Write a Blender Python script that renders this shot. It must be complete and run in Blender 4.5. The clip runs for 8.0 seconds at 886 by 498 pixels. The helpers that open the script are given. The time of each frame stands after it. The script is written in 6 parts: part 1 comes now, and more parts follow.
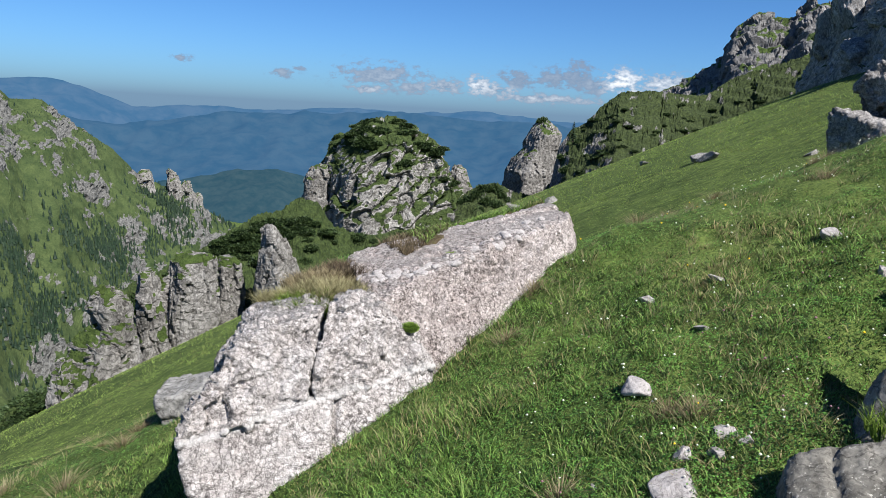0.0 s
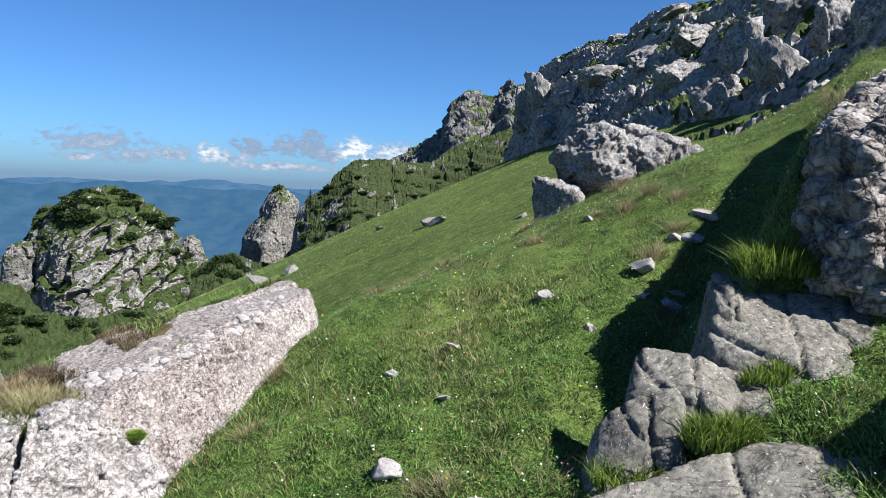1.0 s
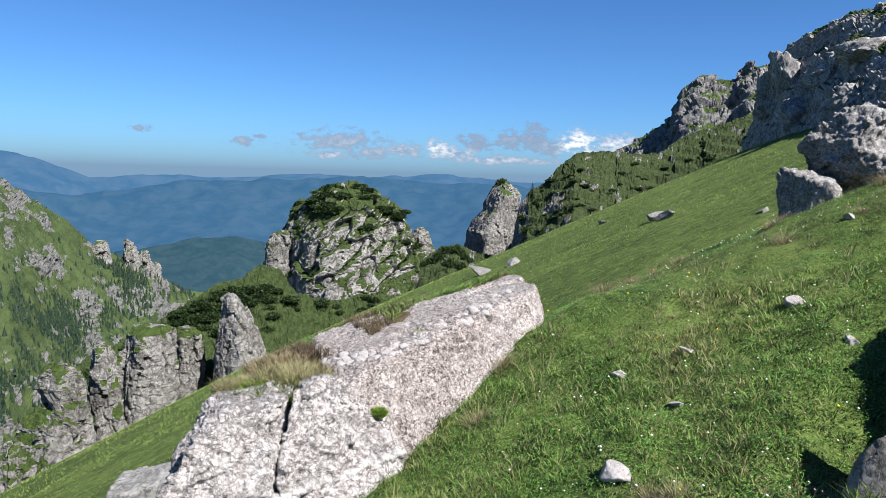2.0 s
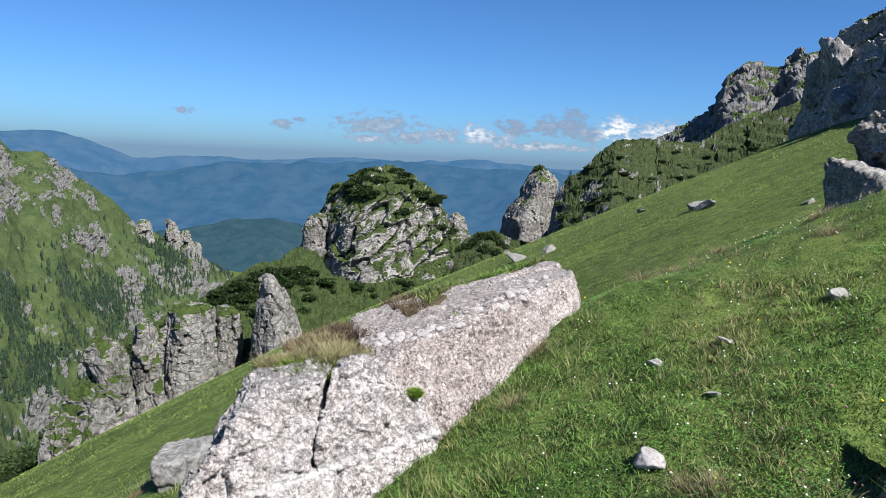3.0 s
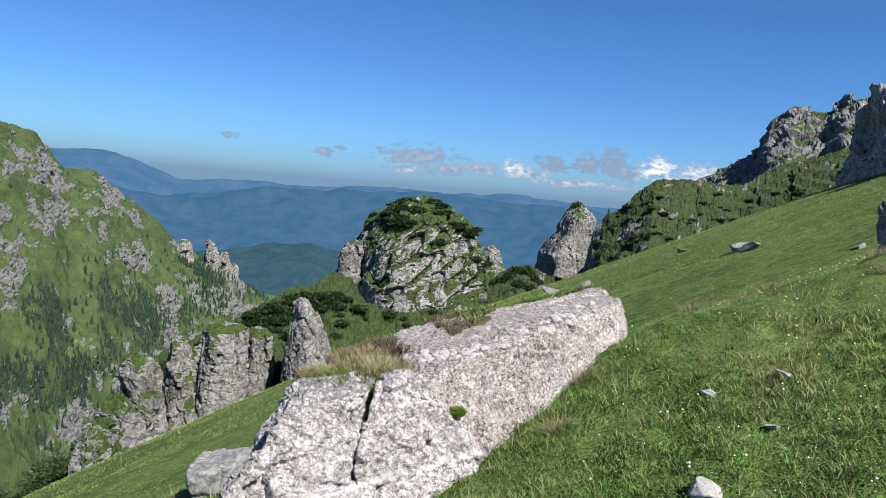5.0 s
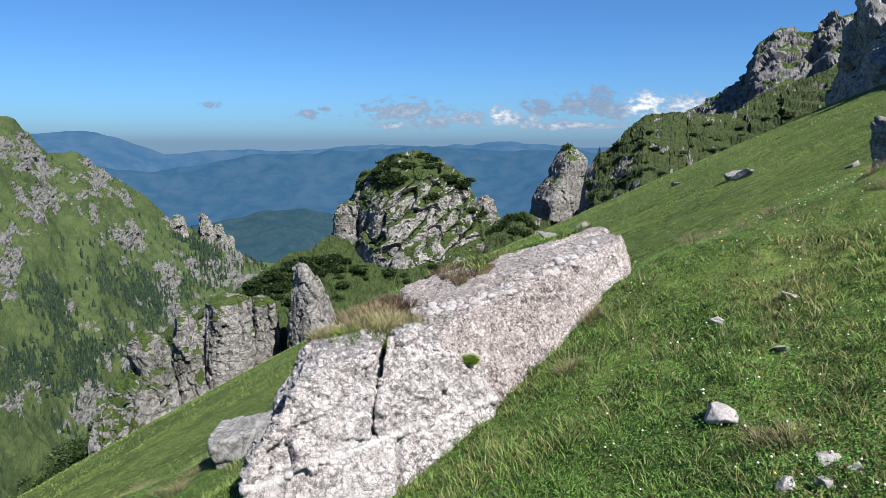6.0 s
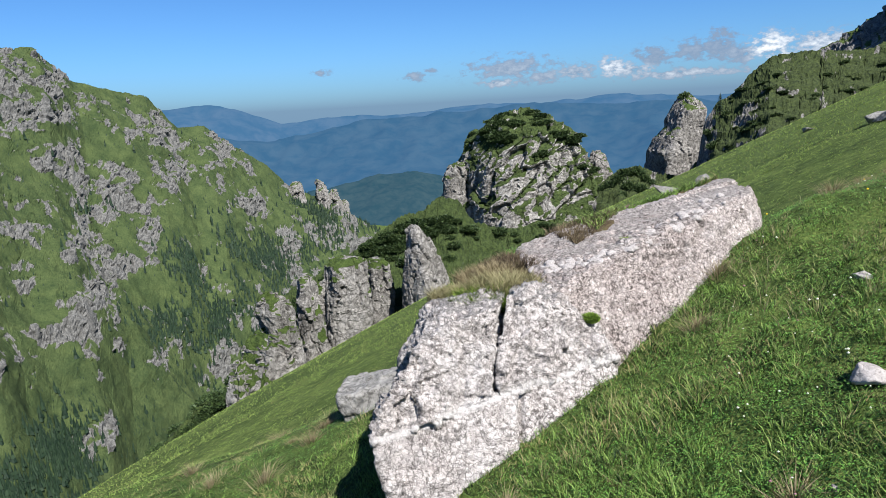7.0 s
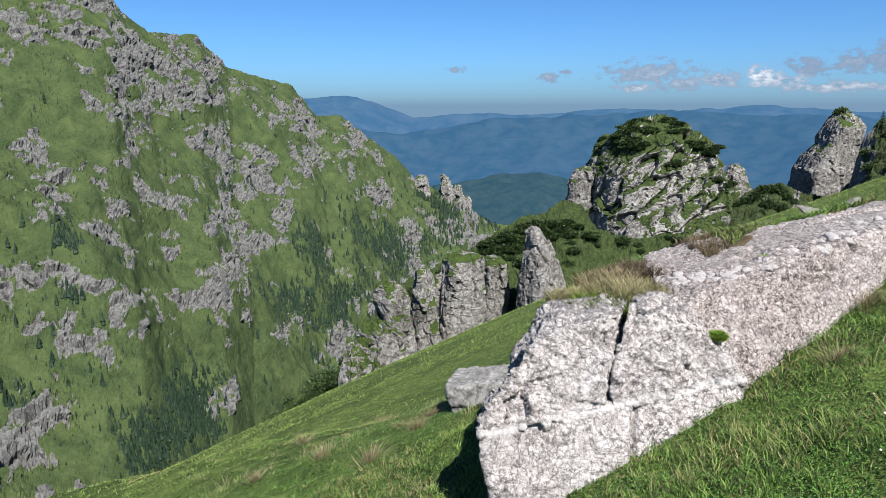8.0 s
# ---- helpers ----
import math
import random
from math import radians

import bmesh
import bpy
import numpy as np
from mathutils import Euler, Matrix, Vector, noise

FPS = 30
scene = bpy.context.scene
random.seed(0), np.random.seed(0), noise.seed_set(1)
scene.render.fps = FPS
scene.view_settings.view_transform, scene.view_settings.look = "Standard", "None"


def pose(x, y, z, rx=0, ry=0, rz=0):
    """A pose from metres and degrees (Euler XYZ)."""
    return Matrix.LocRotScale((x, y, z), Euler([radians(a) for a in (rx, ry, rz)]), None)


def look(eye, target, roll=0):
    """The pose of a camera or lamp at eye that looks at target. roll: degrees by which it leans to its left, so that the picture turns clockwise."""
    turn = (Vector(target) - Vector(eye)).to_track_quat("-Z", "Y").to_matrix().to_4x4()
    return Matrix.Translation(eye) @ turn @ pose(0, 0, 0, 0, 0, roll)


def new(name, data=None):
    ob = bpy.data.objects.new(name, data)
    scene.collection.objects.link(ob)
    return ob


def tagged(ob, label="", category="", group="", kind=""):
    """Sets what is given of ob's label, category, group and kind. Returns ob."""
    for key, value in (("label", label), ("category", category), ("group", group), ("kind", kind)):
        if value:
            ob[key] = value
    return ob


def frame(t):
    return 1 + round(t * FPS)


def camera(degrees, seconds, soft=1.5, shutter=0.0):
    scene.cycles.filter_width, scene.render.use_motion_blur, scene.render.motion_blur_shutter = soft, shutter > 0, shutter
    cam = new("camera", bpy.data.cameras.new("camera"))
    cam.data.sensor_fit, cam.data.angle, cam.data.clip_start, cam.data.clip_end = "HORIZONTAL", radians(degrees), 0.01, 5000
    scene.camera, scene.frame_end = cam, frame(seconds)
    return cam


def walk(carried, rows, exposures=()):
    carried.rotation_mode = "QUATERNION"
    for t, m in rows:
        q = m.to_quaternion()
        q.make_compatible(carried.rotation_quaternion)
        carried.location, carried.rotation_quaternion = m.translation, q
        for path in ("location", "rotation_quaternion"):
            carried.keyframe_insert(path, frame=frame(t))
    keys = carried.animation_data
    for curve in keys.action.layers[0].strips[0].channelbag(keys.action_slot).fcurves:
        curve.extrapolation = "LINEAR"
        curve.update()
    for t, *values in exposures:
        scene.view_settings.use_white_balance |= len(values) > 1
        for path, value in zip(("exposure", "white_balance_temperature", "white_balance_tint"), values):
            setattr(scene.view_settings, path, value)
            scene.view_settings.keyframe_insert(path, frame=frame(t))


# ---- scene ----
# camera: a phone held by somebody who stands on a steep meadow
cam = camera(65.72, 8.0, soft=0.6)
EYE = 1.70
# seconds, metres from the first eye, then degrees: yaw to the left, pitch up, lean to the left
ROWS = [
    (0.0, 0.000, 0.000, -0.000, -0.00, -11.50, 3.00),
    (0.5, 0.032, 0.075, 0.036, -15.74, -8.70, 3.31),
    (1.0, 0.033, 0.089, 0.065, -21.17, -5.05, 2.24),
    (1.5, 0.012, 0.096, 0.091, -9.39, -6.95, 1.73),
    (2.0, -0.018, 0.077, 0.086, -2.86, -6.24, 1.62),
    (2.2, -0.018, 0.072, 0.084, -1.30, -6.29, 2.22),
    (3.3, -0.052, 0.050, 0.072, 0.73, -7.82, 3.13),
    (3.5, -0.066, 0.051, 0.064, 1.47, -7.25, 4.36),
    (4.0, -0.100, 0.051, 0.054, 1.97, -8.94, 4.87),
    (4.5, -0.120, 0.065, 0.015, 3.36, -5.82, 4.83),
    (4.7, -0.111, 0.082, -0.019, 3.09, -5.01, 5.80),
    (5.8, -0.146, 0.012, -0.009, 2.92, -7.45, -0.29),
    (6.0, -0.149, 0.077, -0.030, 2.55, -8.92, -0.03),
    (6.5, -0.174, 0.077, -0.031, 6.45, -11.40, -1.71),
    (7.0, -0.187, 0.077, -0.034, 11.98, -12.03, -3.10),
    (7.5, -0.194, 0.073, -0.040, 14.34, -10.67, -1.76),
    (8.0, -0.212, 0.068, -0.054, 22.03, -11.83, -0.11),
]
walk(cam, [(t, pose(x, y, EYE + z, 0, 0, yaw) @ pose(0, 0, 0, 90 + pitch) @ pose(0, 0, 0, 0, 0, lean)) for t, x, y, z, yaw, pitch, lean in ROWS],
     [(0.0, 1.08), (0.5, 1.19), (1.0, 1.31), (1.5, 1.31), (2.2, 1.25), (3.5, 1.19), (6.0, 1.17), (8.0, 1.16)])

# ---- light ----
SUN_AZ, SUN_EL = 138.0, 49.0        # degrees clockwise from straight ahead, and up
sun_dir = Vector((math.sin(radians(SUN_AZ)) * math.cos(radians(SUN_EL)), math.cos(radians(SUN_AZ)) * math.cos(radians(SUN_EL)), math.sin(radians(SUN_EL))))
sun = new("sun", bpy.data.lights.new("sun", "SUN"))
sun.data.energy, sun.data.angle, sun.data.color = 5.0, radians(0.55), (1.0, 0.985, 0.95)
sun.matrix_world = look((0, 0, 60), Vector((0, 0, 60)) - sun_dir)

world = bpy.data.worlds.new("sky")
scene.world = world
world.use_nodes = True
wn, wl = world.node_tree.nodes, world.node_tree.links
wn.clear()
sky = wn.new("ShaderNodeTexSky")
sky.sky_type, sky.sun_disc = "NISHITA", False
sky.sun_elevation, sky.sun_rotation = radians(SUN_EL), radians(SUN_AZ)
sky.altitude, sky.air_density, sky.dust_density, sky.ozone_density = 2000, 1.0, 0.3, 2.5
SKY = 0.039


def wmath(op, a, b=None, c=None, clamp=False):
    n = wn.new("ShaderNodeMath")
    n.operation, n.use_clamp = op, clamp
    for i, v in enumerate((a, b, c)):
        if v is None:
            continue
        if isinstance(v, (int, float)):
            n.inputs[i].default_value = v
        else:
            wl.new(v, n.inputs[i])
    return n.outputs[0]


coord = wn.new("ShaderNodeTexCoord")
sep = wn.new("ShaderNodeSeparateXYZ")
wl.new(coord.outputs["Generated"], sep.inputs[0])
SX, SY, SZ = sep.outputs
elev = wmath("MULTIPLY", wmath("ARCSINE", SZ), 57.2958)
azim = wmath("MULTIPLY", wmath("ARCTAN2", SX, SY), 57.2958)
# a band of grey-blue haze lies round the whole horizon
haze = wmath("POWER", 2.718, wmath("MULTIPLY", wmath("MAXIMUM", elev, 0.0), -0.42))
mix_haze = wn.new("ShaderNodeMix")
mix_haze.data_type = "RGBA"
wl.new(wmath("MULTIPLY", haze, 0.9), mix_haze.inputs["Factor"])
tint = wn.new("ShaderNodeMix")
tint.data_type, tint.blend_type = "RGBA", "MULTIPLY"
tint.inputs["Factor"].default_value = 1.0
tint.inputs["B"].default_value = (0.56, 1.0, 1.48, 1)
wl.new(sky.outputs[0], tint.inputs["A"])
wl.new(tint.outputs["Result"], mix_haze.inputs["A"])
mix_haze.inputs["B"].default_value = (2.1, 3.4, 5.2, 1)
# small fair-weather clouds low over the far ranges: azimuth, elevation, half width, half height, weight
CLOUDS = [(-5.6, 2.45, 3.38, 0.9, 0.25), (-6.8, 1.35, 1.43, 0.41, 0.5), (-3.2, 1.6, 1.56, 0.51, 0.3), (-0.6, 1.85, 1.95, 0.58, 0.45), (2.3, 2.1, 1.17, 0.72, 1.0), (3.6, 1.75, 1.82, 0.46, 0.7), (5.4, 2.6, 1.43, 0.72, 0.15), (8.4, 2.9, 1.95, 0.72, 0.15),
          (10.0, 3.1, 1.43, 1.09, 0.15), (11.6, 2.5, 1.43, 0.8, 0.2), (13.6, 2.8, 1.56, 1.01, 1.3), (16.9, 2.8, 2.08, 0.8, 0.9), (7.4, 1.25, 4.68, 0.38, 0.5), (-13.6, 2.2, 0.91, 0.38, 0.2), (-12.3, 2.6, 0.52, 0.17, 0.2), (-21.0, 2.8, 0.65, 0.29, 0.2)]
swirl = wn.new("ShaderNodeTexNoise")
swirl.inputs["Scale"].default_value, swirl.inputs["Detail"].default_value, swirl.inputs["Roughness"].default_value = 80.0, 9.0, 0.62
stretch = wn.new("ShaderNodeMapping")
stretch.inputs["Scale"].default_value = (1.0, 1.0, 1.8)
wl.new(coord.outputs["Generated"], stretch.inputs[0])
wl.new(stretch.outputs[0], swirl.inputs["Vector"])
total, bright = None, None
for ca, ce, cw, ch, cb in CLOUDS:
    # cb: how white a puff is
    da = wmath("DIVIDE", wmath("SUBTRACT", azim, ca), cw)
    de = wmath("DIVIDE", wmath("SUBTRACT", elev, ce), ch)
    blob = wmath("POWER", 2.718, wmath("MULTIPLY", wmath("ADD", wmath("MULTIPLY", da, da), wmath("MULTIPLY", de, de)), -1.0))
    lit = wmath("MULTIPLY", blob, cb)
    total = blob if total is None else wmath("MAXIMUM", total, blob)
    bright = lit if bright is None else wmath("MAXIMUM", bright, lit)
cover = wmath("MULTIPLY", wmath("SUBTRACT", wmath("ADD", total, wmath("MULTIPLY", wmath("SUBTRACT", swirl.outputs[0], 0.5), 3.0)), 0.26), 2.2, clamp=True)
cover = wmath("MULTIPLY", cover, wmath("MULTIPLY", total, 4.0, clamp=True))
white = wmath("MULTIPLY", wmath("SUBTRACT", swirl.outputs[0], 0.36), 3.2, clamp=True)
cloud_col = wn.new("ShaderNodeMix")
cloud_col.data_type = "RGBA"
wl.new(wmath("MULTIPLY", bright, white, clamp=True), cloud_col.inputs["Factor"])
cloud_col.inputs["A"].default_value = (2.6, 3.6, 5.3, 1)
cloud_col.inputs["B"].default_value = (14.0, 14.4, 15.0, 1)
mix_cloud = wn.new("ShaderNodeMix")
mix_cloud.data_type = "RGBA"
wl.new(wmath("MULTIPLY", cover, 0.85), mix_cloud.inputs["Factor"])
wl.new(mix_haze.outputs["Result"], mix_cloud.inputs["A"])
wl.new(cloud_col.outputs["Result"], mix_cloud.inputs["B"])
bg = wn.new("ShaderNodeBackground")
bg.inputs["Strength"].default_value = SKY
wl.new(mix_cloud.outputs["Result"], bg.inputs["Color"])
wout = wn.new("ShaderNodeOutputWorld")
wl.new(bg.outputs[0], wout.inputs["Surface"])


# ---- noise on arrays ----
def _hash(ix, iy, iz, k):
    h = (ix * 374761393 + iy * 668265263 + iz * 2147483647 + k * 1274126177) & 0xFFFFFFFF
    h = ((h ^ (h >> 13)) * 1274126177) & 0xFFFFFFFF
    h = ((h ^ (h >> 16)) * 2246822519) & 0xFFFFFFFF
    return ((h ^ (h >> 15)) & 0xFFFFFF) / float(0xFFFFFF)


def vnoise(p, seed=0):
    """Smooth value noise, -1 to 1, at points p (n, 3)."""
    p = np.asarray(p, float)
    i = np.floor(p).astype(np.int64)
    f = p - i
    f = f * f * f * (f * (f * 6 - 15) + 10)
    out = 0
    for dx in (0, 1):
        wx = f[..., 0] if dx else 1 - f[..., 0]
        for dy in (0, 1):
            wy = f[..., 1] if dy else 1 - f[..., 1]
            for dz in (0, 1):
                wz = f[..., 2] if dz else 1 - f[..., 2]
                out = out + wx * wy * wz * _hash(i[..., 0] + dx, i[..., 1] + dy, i[..., 2] + dz, seed)
    return out * 2 - 1


def fbm(p, octaves=5, rough=0.5, seed=0):
    p = np.asarray(p, float)
    out, a, s = 0, 1.0, 0.0
    for o in range(octaves):
        out = out + a * vnoise(p * 2.03 ** o + 17.3 * o, seed + o)
        s += a
        a *= rough
    return out / s


def ridged(p, octaves=5, rough=0.5, seed=0):
    p = np.asarray(p, float)
    out, a, s = 0, 1.0, 0.0
    for o in range(octaves):
        out = out + a * (1 - 2 * np.abs(vnoise(p * 2.07 ** o + 11.1 * o, seed + o)))
        s += a
        a *= rough
    return out / s


def cells(p, seed=0):
    """Distance to the nearest and second nearest scattered point, and that cell's random value."""
    p = np.asarray(p, float)
    i = np.floor(p).astype(np.int64)
    d1, d2, val = np.full(p.shape[:-1], 9.0), np.full(p.shape[:-1], 9.0), np.zeros(p.shape[:-1])
    for dx in (-1, 0, 1):
        for dy in (-1, 0, 1):
            for dz in (-1, 0, 1):
                jx, jy, jz = i[..., 0] + dx, i[..., 1] + dy, i[..., 2] + dz
                q = np.stack([jx + _hash(jx, jy, jz, seed), jy + _hash(jx, jy, jz, seed + 1), jz + _hash(jx, jy, jz, seed + 2)], -1)
                d = np.sqrt(((q - p) ** 2).sum(-1))
                near = d < d1
                d2 = np.where(near, d1, np.minimum(d2, d))
                val = np.where(near, _hash(jx, jy, jz, seed + 3), val)
                d1 = np.where(near, d, d1)
    return d1, d2, val


def facets(p, seed=0):
    """Like cells, with a tilt of its own for each cell: edge gap, random value and height over that tilted plane."""
    p = np.asarray(p, float)
    i = np.floor(p).astype(np.int64)
    d1, d2, val, tilt = np.full(p.shape[:-1], 9.0), np.full(p.shape[:-1], 9.0), np.zeros(p.shape[:-1]), np.zeros(p.shape[:-1])
    for dx in (-1, 0, 1):
        for dy in (-1, 0, 1):
            for dz in (-1, 0, 1):
                jx, jy, jz = i[..., 0] + dx, i[..., 1] + dy, i[..., 2] + dz
                off = p - np.stack([jx + _hash(jx, jy, jz, seed), jy + _hash(jx, jy, jz, seed + 1), jz + _hash(jx, jy, jz, seed + 2)], -1)
                g = np.stack([_hash(jx, jy, jz, seed + 4) - 0.5, _hash(jx, jy, jz, seed + 5) - 0.5, _hash(jx, jy, jz, seed + 6) - 0.5], -1) * 2
                d = np.sqrt((off ** 2).sum(-1))
                near = d < d1
                d2 = np.where(near, d1, np.minimum(d2, d))
                val = np.where(near, _hash(jx, jy, jz, seed + 3), val)
                tilt = np.where(near, (off * g).sum(-1), tilt)
                d1 = np.where(near, d, d1)
    return d2 - d1, val, tilt


def step(a, b, x):
    t = np.clip((x - a) / (b - a), 0, 1)
    return t * t * (3 - 2 * t)


# ---- mesh helpers ----
def mesh_of(name, verts, faces, material, smooth=True, rock=None):
    """A mesh from arrays: verts (n, 3), faces (m, 3 or 4)."""
    me = bpy.data.meshes.new(name)
    verts, faces = np.asarray(verts, np.float32), np.asarray(faces, np.int32)
    k = faces.shape[1]
    me.vertices.add(len(verts))
    me.vertices.foreach_set("co", verts.ravel())
    me.loops.add(faces.size)
    me.loops.foreach_set("vertex_index", faces.ravel())
    me.polygons.add(len(faces))
    me.polygons.foreach_set("loop_start", np.arange(len(faces), dtype=np.int32) * k)
    me.update(calc_edges=True)
    me.validate()
    me.polygons.foreach_set("use_smooth", np.full(len(me.polygons), smooth))
    if rock is not None:
        me.attributes.new("rock", "FLOAT", "POINT").data.foreach_set("value", np.asarray(rock, np.float32).ravel())
    if material is not None:
        me.materials.append(material)
    return me


def grid_faces(nu, nv, closed=False):
    iu = np.arange(nu if closed else nu - 1)
    iv = np.arange(nv - 1)
    u, v = np.meshgrid(iu, iv, indexing="ij")
    un = (u + 1) % nu
    return np.stack([u * nv + v, un * nv + v, un * nv + v + 1, u * nv + v + 1], -1).reshape(-1, 4)


def grid_normals(P, closed=False):
    if closed:
        du = np.roll(P, -1, 0) - np.roll(P, 1, 0)
    else:
        du = np.gradient(P, axis=0)
    n = np.cross(du, np.gradient(P, axis=1))
    return n / np.maximum(np.linalg.norm(n, axis=-1, keepdims=True), 1e-9)


def part(name, me, parent, label=""):
    ob = new(name, me)
    ob.parent = parent
    return tagged(ob, label)


def polar(az, r, el=None, z=0.0):
    a = np.radians(az)
    return np.array([r * np.sin(a), r * np.cos(a), EYE + r * np.tan(np.radians(el)) if el is not None else z])


# ---- materials ----
def material(name):
    m = bpy.data.materials.new(name)
    m.use_nodes = True
    nt = m.node_tree
    nt.nodes.clear()
    out = nt.nodes.new("ShaderNodeOutputMaterial")
    return m, nt, out


def n_math(nt, op, a, b=None, clamp=False):
    n = nt.nodes.new("ShaderNodeMath")
    n.operation, n.use_clamp = op, clamp
    for i, v in enumerate((a, b)):
        if v is None:
            continue
        if isinstance(v, (int, float)):
            n.inputs[i].default_value = v
        else:
            nt.links.new(v, n.inputs[i])
    return n.outputs[0]


def n_noise(nt, vec, scale, detail=5.0, rough=0.55, distort=0.0):
    n = nt.nodes.new("ShaderNodeTexNoise")
    n.inputs["Scale"].default_value, n.inputs["Detail"].default_value = scale, detail
    n.inputs["Roughness"].default_value, n.inputs["Distortion"].default_value = rough, distort
    nt.links.new(vec, n.inputs["Vector"])
    return n.outputs["Fac"]


def n_cells(nt, vec, scale, feature="F1", colour=False):
    n = nt.nodes.new("ShaderNodeTexVoronoi")
    n.feature = feature
    n.inputs["Scale"].default_value = scale
    nt.links.new(vec, n.inputs["Vector"])
    return n.outputs["Color"] if colour else n.outputs["Distance"]


def n_ramp(nt, fac, stops):
    n = nt.nodes.new("ShaderNodeValToRGB")
    e = n.color_ramp.elements
    while len(e) < len(stops):
        e.new(0.5)
    for el, (p, c) in zip(e, stops):
        el.position, el.color = p, (*c, 1) if len(c) == 3 else c
    nt.links.new(fac, n.inputs[0])
    return n.outputs[0]


def n_mix(nt, fac, a, b, blend="MIX"):
    n = nt.nodes.new("ShaderNodeMix")
    n.data_type, n.blend_type = "RGBA", blend
    for key, v in (("Factor", fac), ("A", a), ("B", b)):
        if isinstance(v, (int, float)):
            n.inputs[key].default_value = v
        elif isinstance(v, tuple):
            n.inputs[key].default_value = (*v, 1)
        else:
            nt.links.new(v, n.inputs[key])
    return n.outputs["Result"]


def n_bump(nt, height, strength, distance, normal=None):
    n = nt.nodes.new("ShaderNodeBump")
    n.inputs["Strength"].default_value, n.inputs["Distance"].default_value = strength, distance
    nt.links.new(height, n.inputs["Height"])
    if normal is not None:
        nt.links.new(normal, n.inputs["Normal"])
    return n.outputs[0]


def n_shader(nt, out, colour, normal=None, rough=0.9, spec=0.25):
    b = nt.nodes.new("ShaderNodeBsdfPrincipled")
    b.inputs["Roughness"].default_value = rough
    b.inputs["Specular IOR Level"].default_value = spec
    if isinstance(colour, tuple):
        b.inputs["Base Color"].default_value = (*colour, 1)
    else:
        nt.links.new(colour, b.inputs["Base Color"])
    if normal is not None:
        nt.links.new(normal, b.inputs["Normal"])
    nt.links.new(b.outputs[0], out.inputs["Surface"])
    return b


def rock_material(name, dark, mid, light, size=1.0, pebble=0.03, bump=0.6, turf=None, turf_at=0.62, lichen=0.0, speck=0.75, up_grey=0.0, fissure=0.022, outline=0.0, outsize=2.0, vein=None, flecks=0.0, turf_size=None, masked=False):
    """Weathered limestone conglomerate; size: metres of the broad stains; pebble: metres of a grain; turf: colours of grass on its ledges."""
    m, nt, out = material(name)
    tc = nt.nodes.new("ShaderNodeTexCoord").outputs["Object"]
    broad = n_noise(nt, tc, 0.9 / size, 6, 0.6, 0.6)
    fine = n_noise(nt, tc, 6.0 / size, 9, 0.72, 0.3)
    grit = n_noise(nt, tc, 0.55 / pebble, 5, 0.68, 0.6)
    pebc = n_cells(nt, tc, 0.7 / pebble, colour=True)
    col = n_ramp(nt, n_math(nt, "ADD", n_math(nt, "MULTIPLY", broad, 0.4), n_math(nt, "MULTIPLY", fine, 0.6)), [(0.36, dark), (0.5, mid), (0.62, light)])
    pc = nt.nodes.new("ShaderNodeSeparateColor")
    nt.links.new(pebc, pc.inputs[0])
    col = n_mix(nt, 0.35 * speck, col, n_ramp(nt, pc.outputs[0], [(0.0, (0.55, 0.52, 0.5)), (0.5, (0.95, 0.93, 0.92)), (1.0, (1.35, 1.3, 1.27))]), "MULTIPLY")
    even = n_ramp(nt, n_noise(nt, tc, 1.5 / size, 5, 0.65, 0.8), [(0.36, (speck * 0.35,) * 3), (0.60, (speck,) * 3)])
    col = n_mix(nt, even, col, n_ramp(nt, grit, [(0.40, (0.22, 0.20, 0.19)), (0.48, (0.88, 0.86, 0.85)), (0.60, (1.25, 1.23, 1.22))]), "MULTIPLY")
    # some faces are smoother than others; fine cracks wander over all of them
    lines = n_math(nt, "ABSOLUTE", n_math(nt, "SUBTRACT", n_noise(nt, tc, 2.2 / size, 5, 0.6, 1.6), 0.5))
    crack = n_ramp(nt, lines, [(0.0, (0.28, 0.27, 0.27)), (fissure, (1, 1, 1))])
    col = n_mix(nt, 0.75, col, crack, "MULTIPLY")
    if outline:
        # grains and clasts of uneven size, each with a thin dark seam round it
        wob = nt.nodes.new("ShaderNodeTexNoise")
        wob.inputs["Scale"].default_value, wob.inputs["Detail"].default_value = 0.5 / pebble, 3.0
        nt.links.new(tc, wob.inputs["Vector"])
        vm = nt.nodes.new("ShaderNodeVectorMath")
        vm.operation = "MULTIPLY_ADD"
        nt.links.new(wob.outputs["Color"], vm.inputs[0])
        vm.inputs[1].default_value = (1.5 * pebble * outsize,) * 3
        nt.links.new(tc, vm.inputs[2])
        rim = n_cells(nt, vm.outputs[0], 1.0 / (pebble * outsize), "DISTANCE_TO_EDGE")
        tone = n_cells(nt, vm.outputs[0], 1.0 / (pebble * outsize), colour=True)
        ts = nt.nodes.new("ShaderNodeSeparateColor")
        nt.links.new(tone, ts.inputs[0])
        some = n_ramp(nt, n_noise(nt, tc, 2.6 / size, 4, 0.65), [(0.40, (outline * 0.3,) * 3), (0.52, (outline,) * 3)])
        col = n_mix(nt, some, col, n_ramp(nt, rim, [(0.0, (0.16, 0.155, 0.15)), (0.06, (0.75, 0.74, 0.735)), (0.15, (1.08, 1.08, 1.08))]), "MULTIPLY")
        col = n_mix(nt, outline * 0.6, col, n_ramp(nt, ts.outputs[0], [(0.0, (0.78, 0.77, 0.77)), (0.6, (1.0, 0.99, 0.98)), (1.0, (1.2, 1.18, 1.17))]), "MULTIPLY")
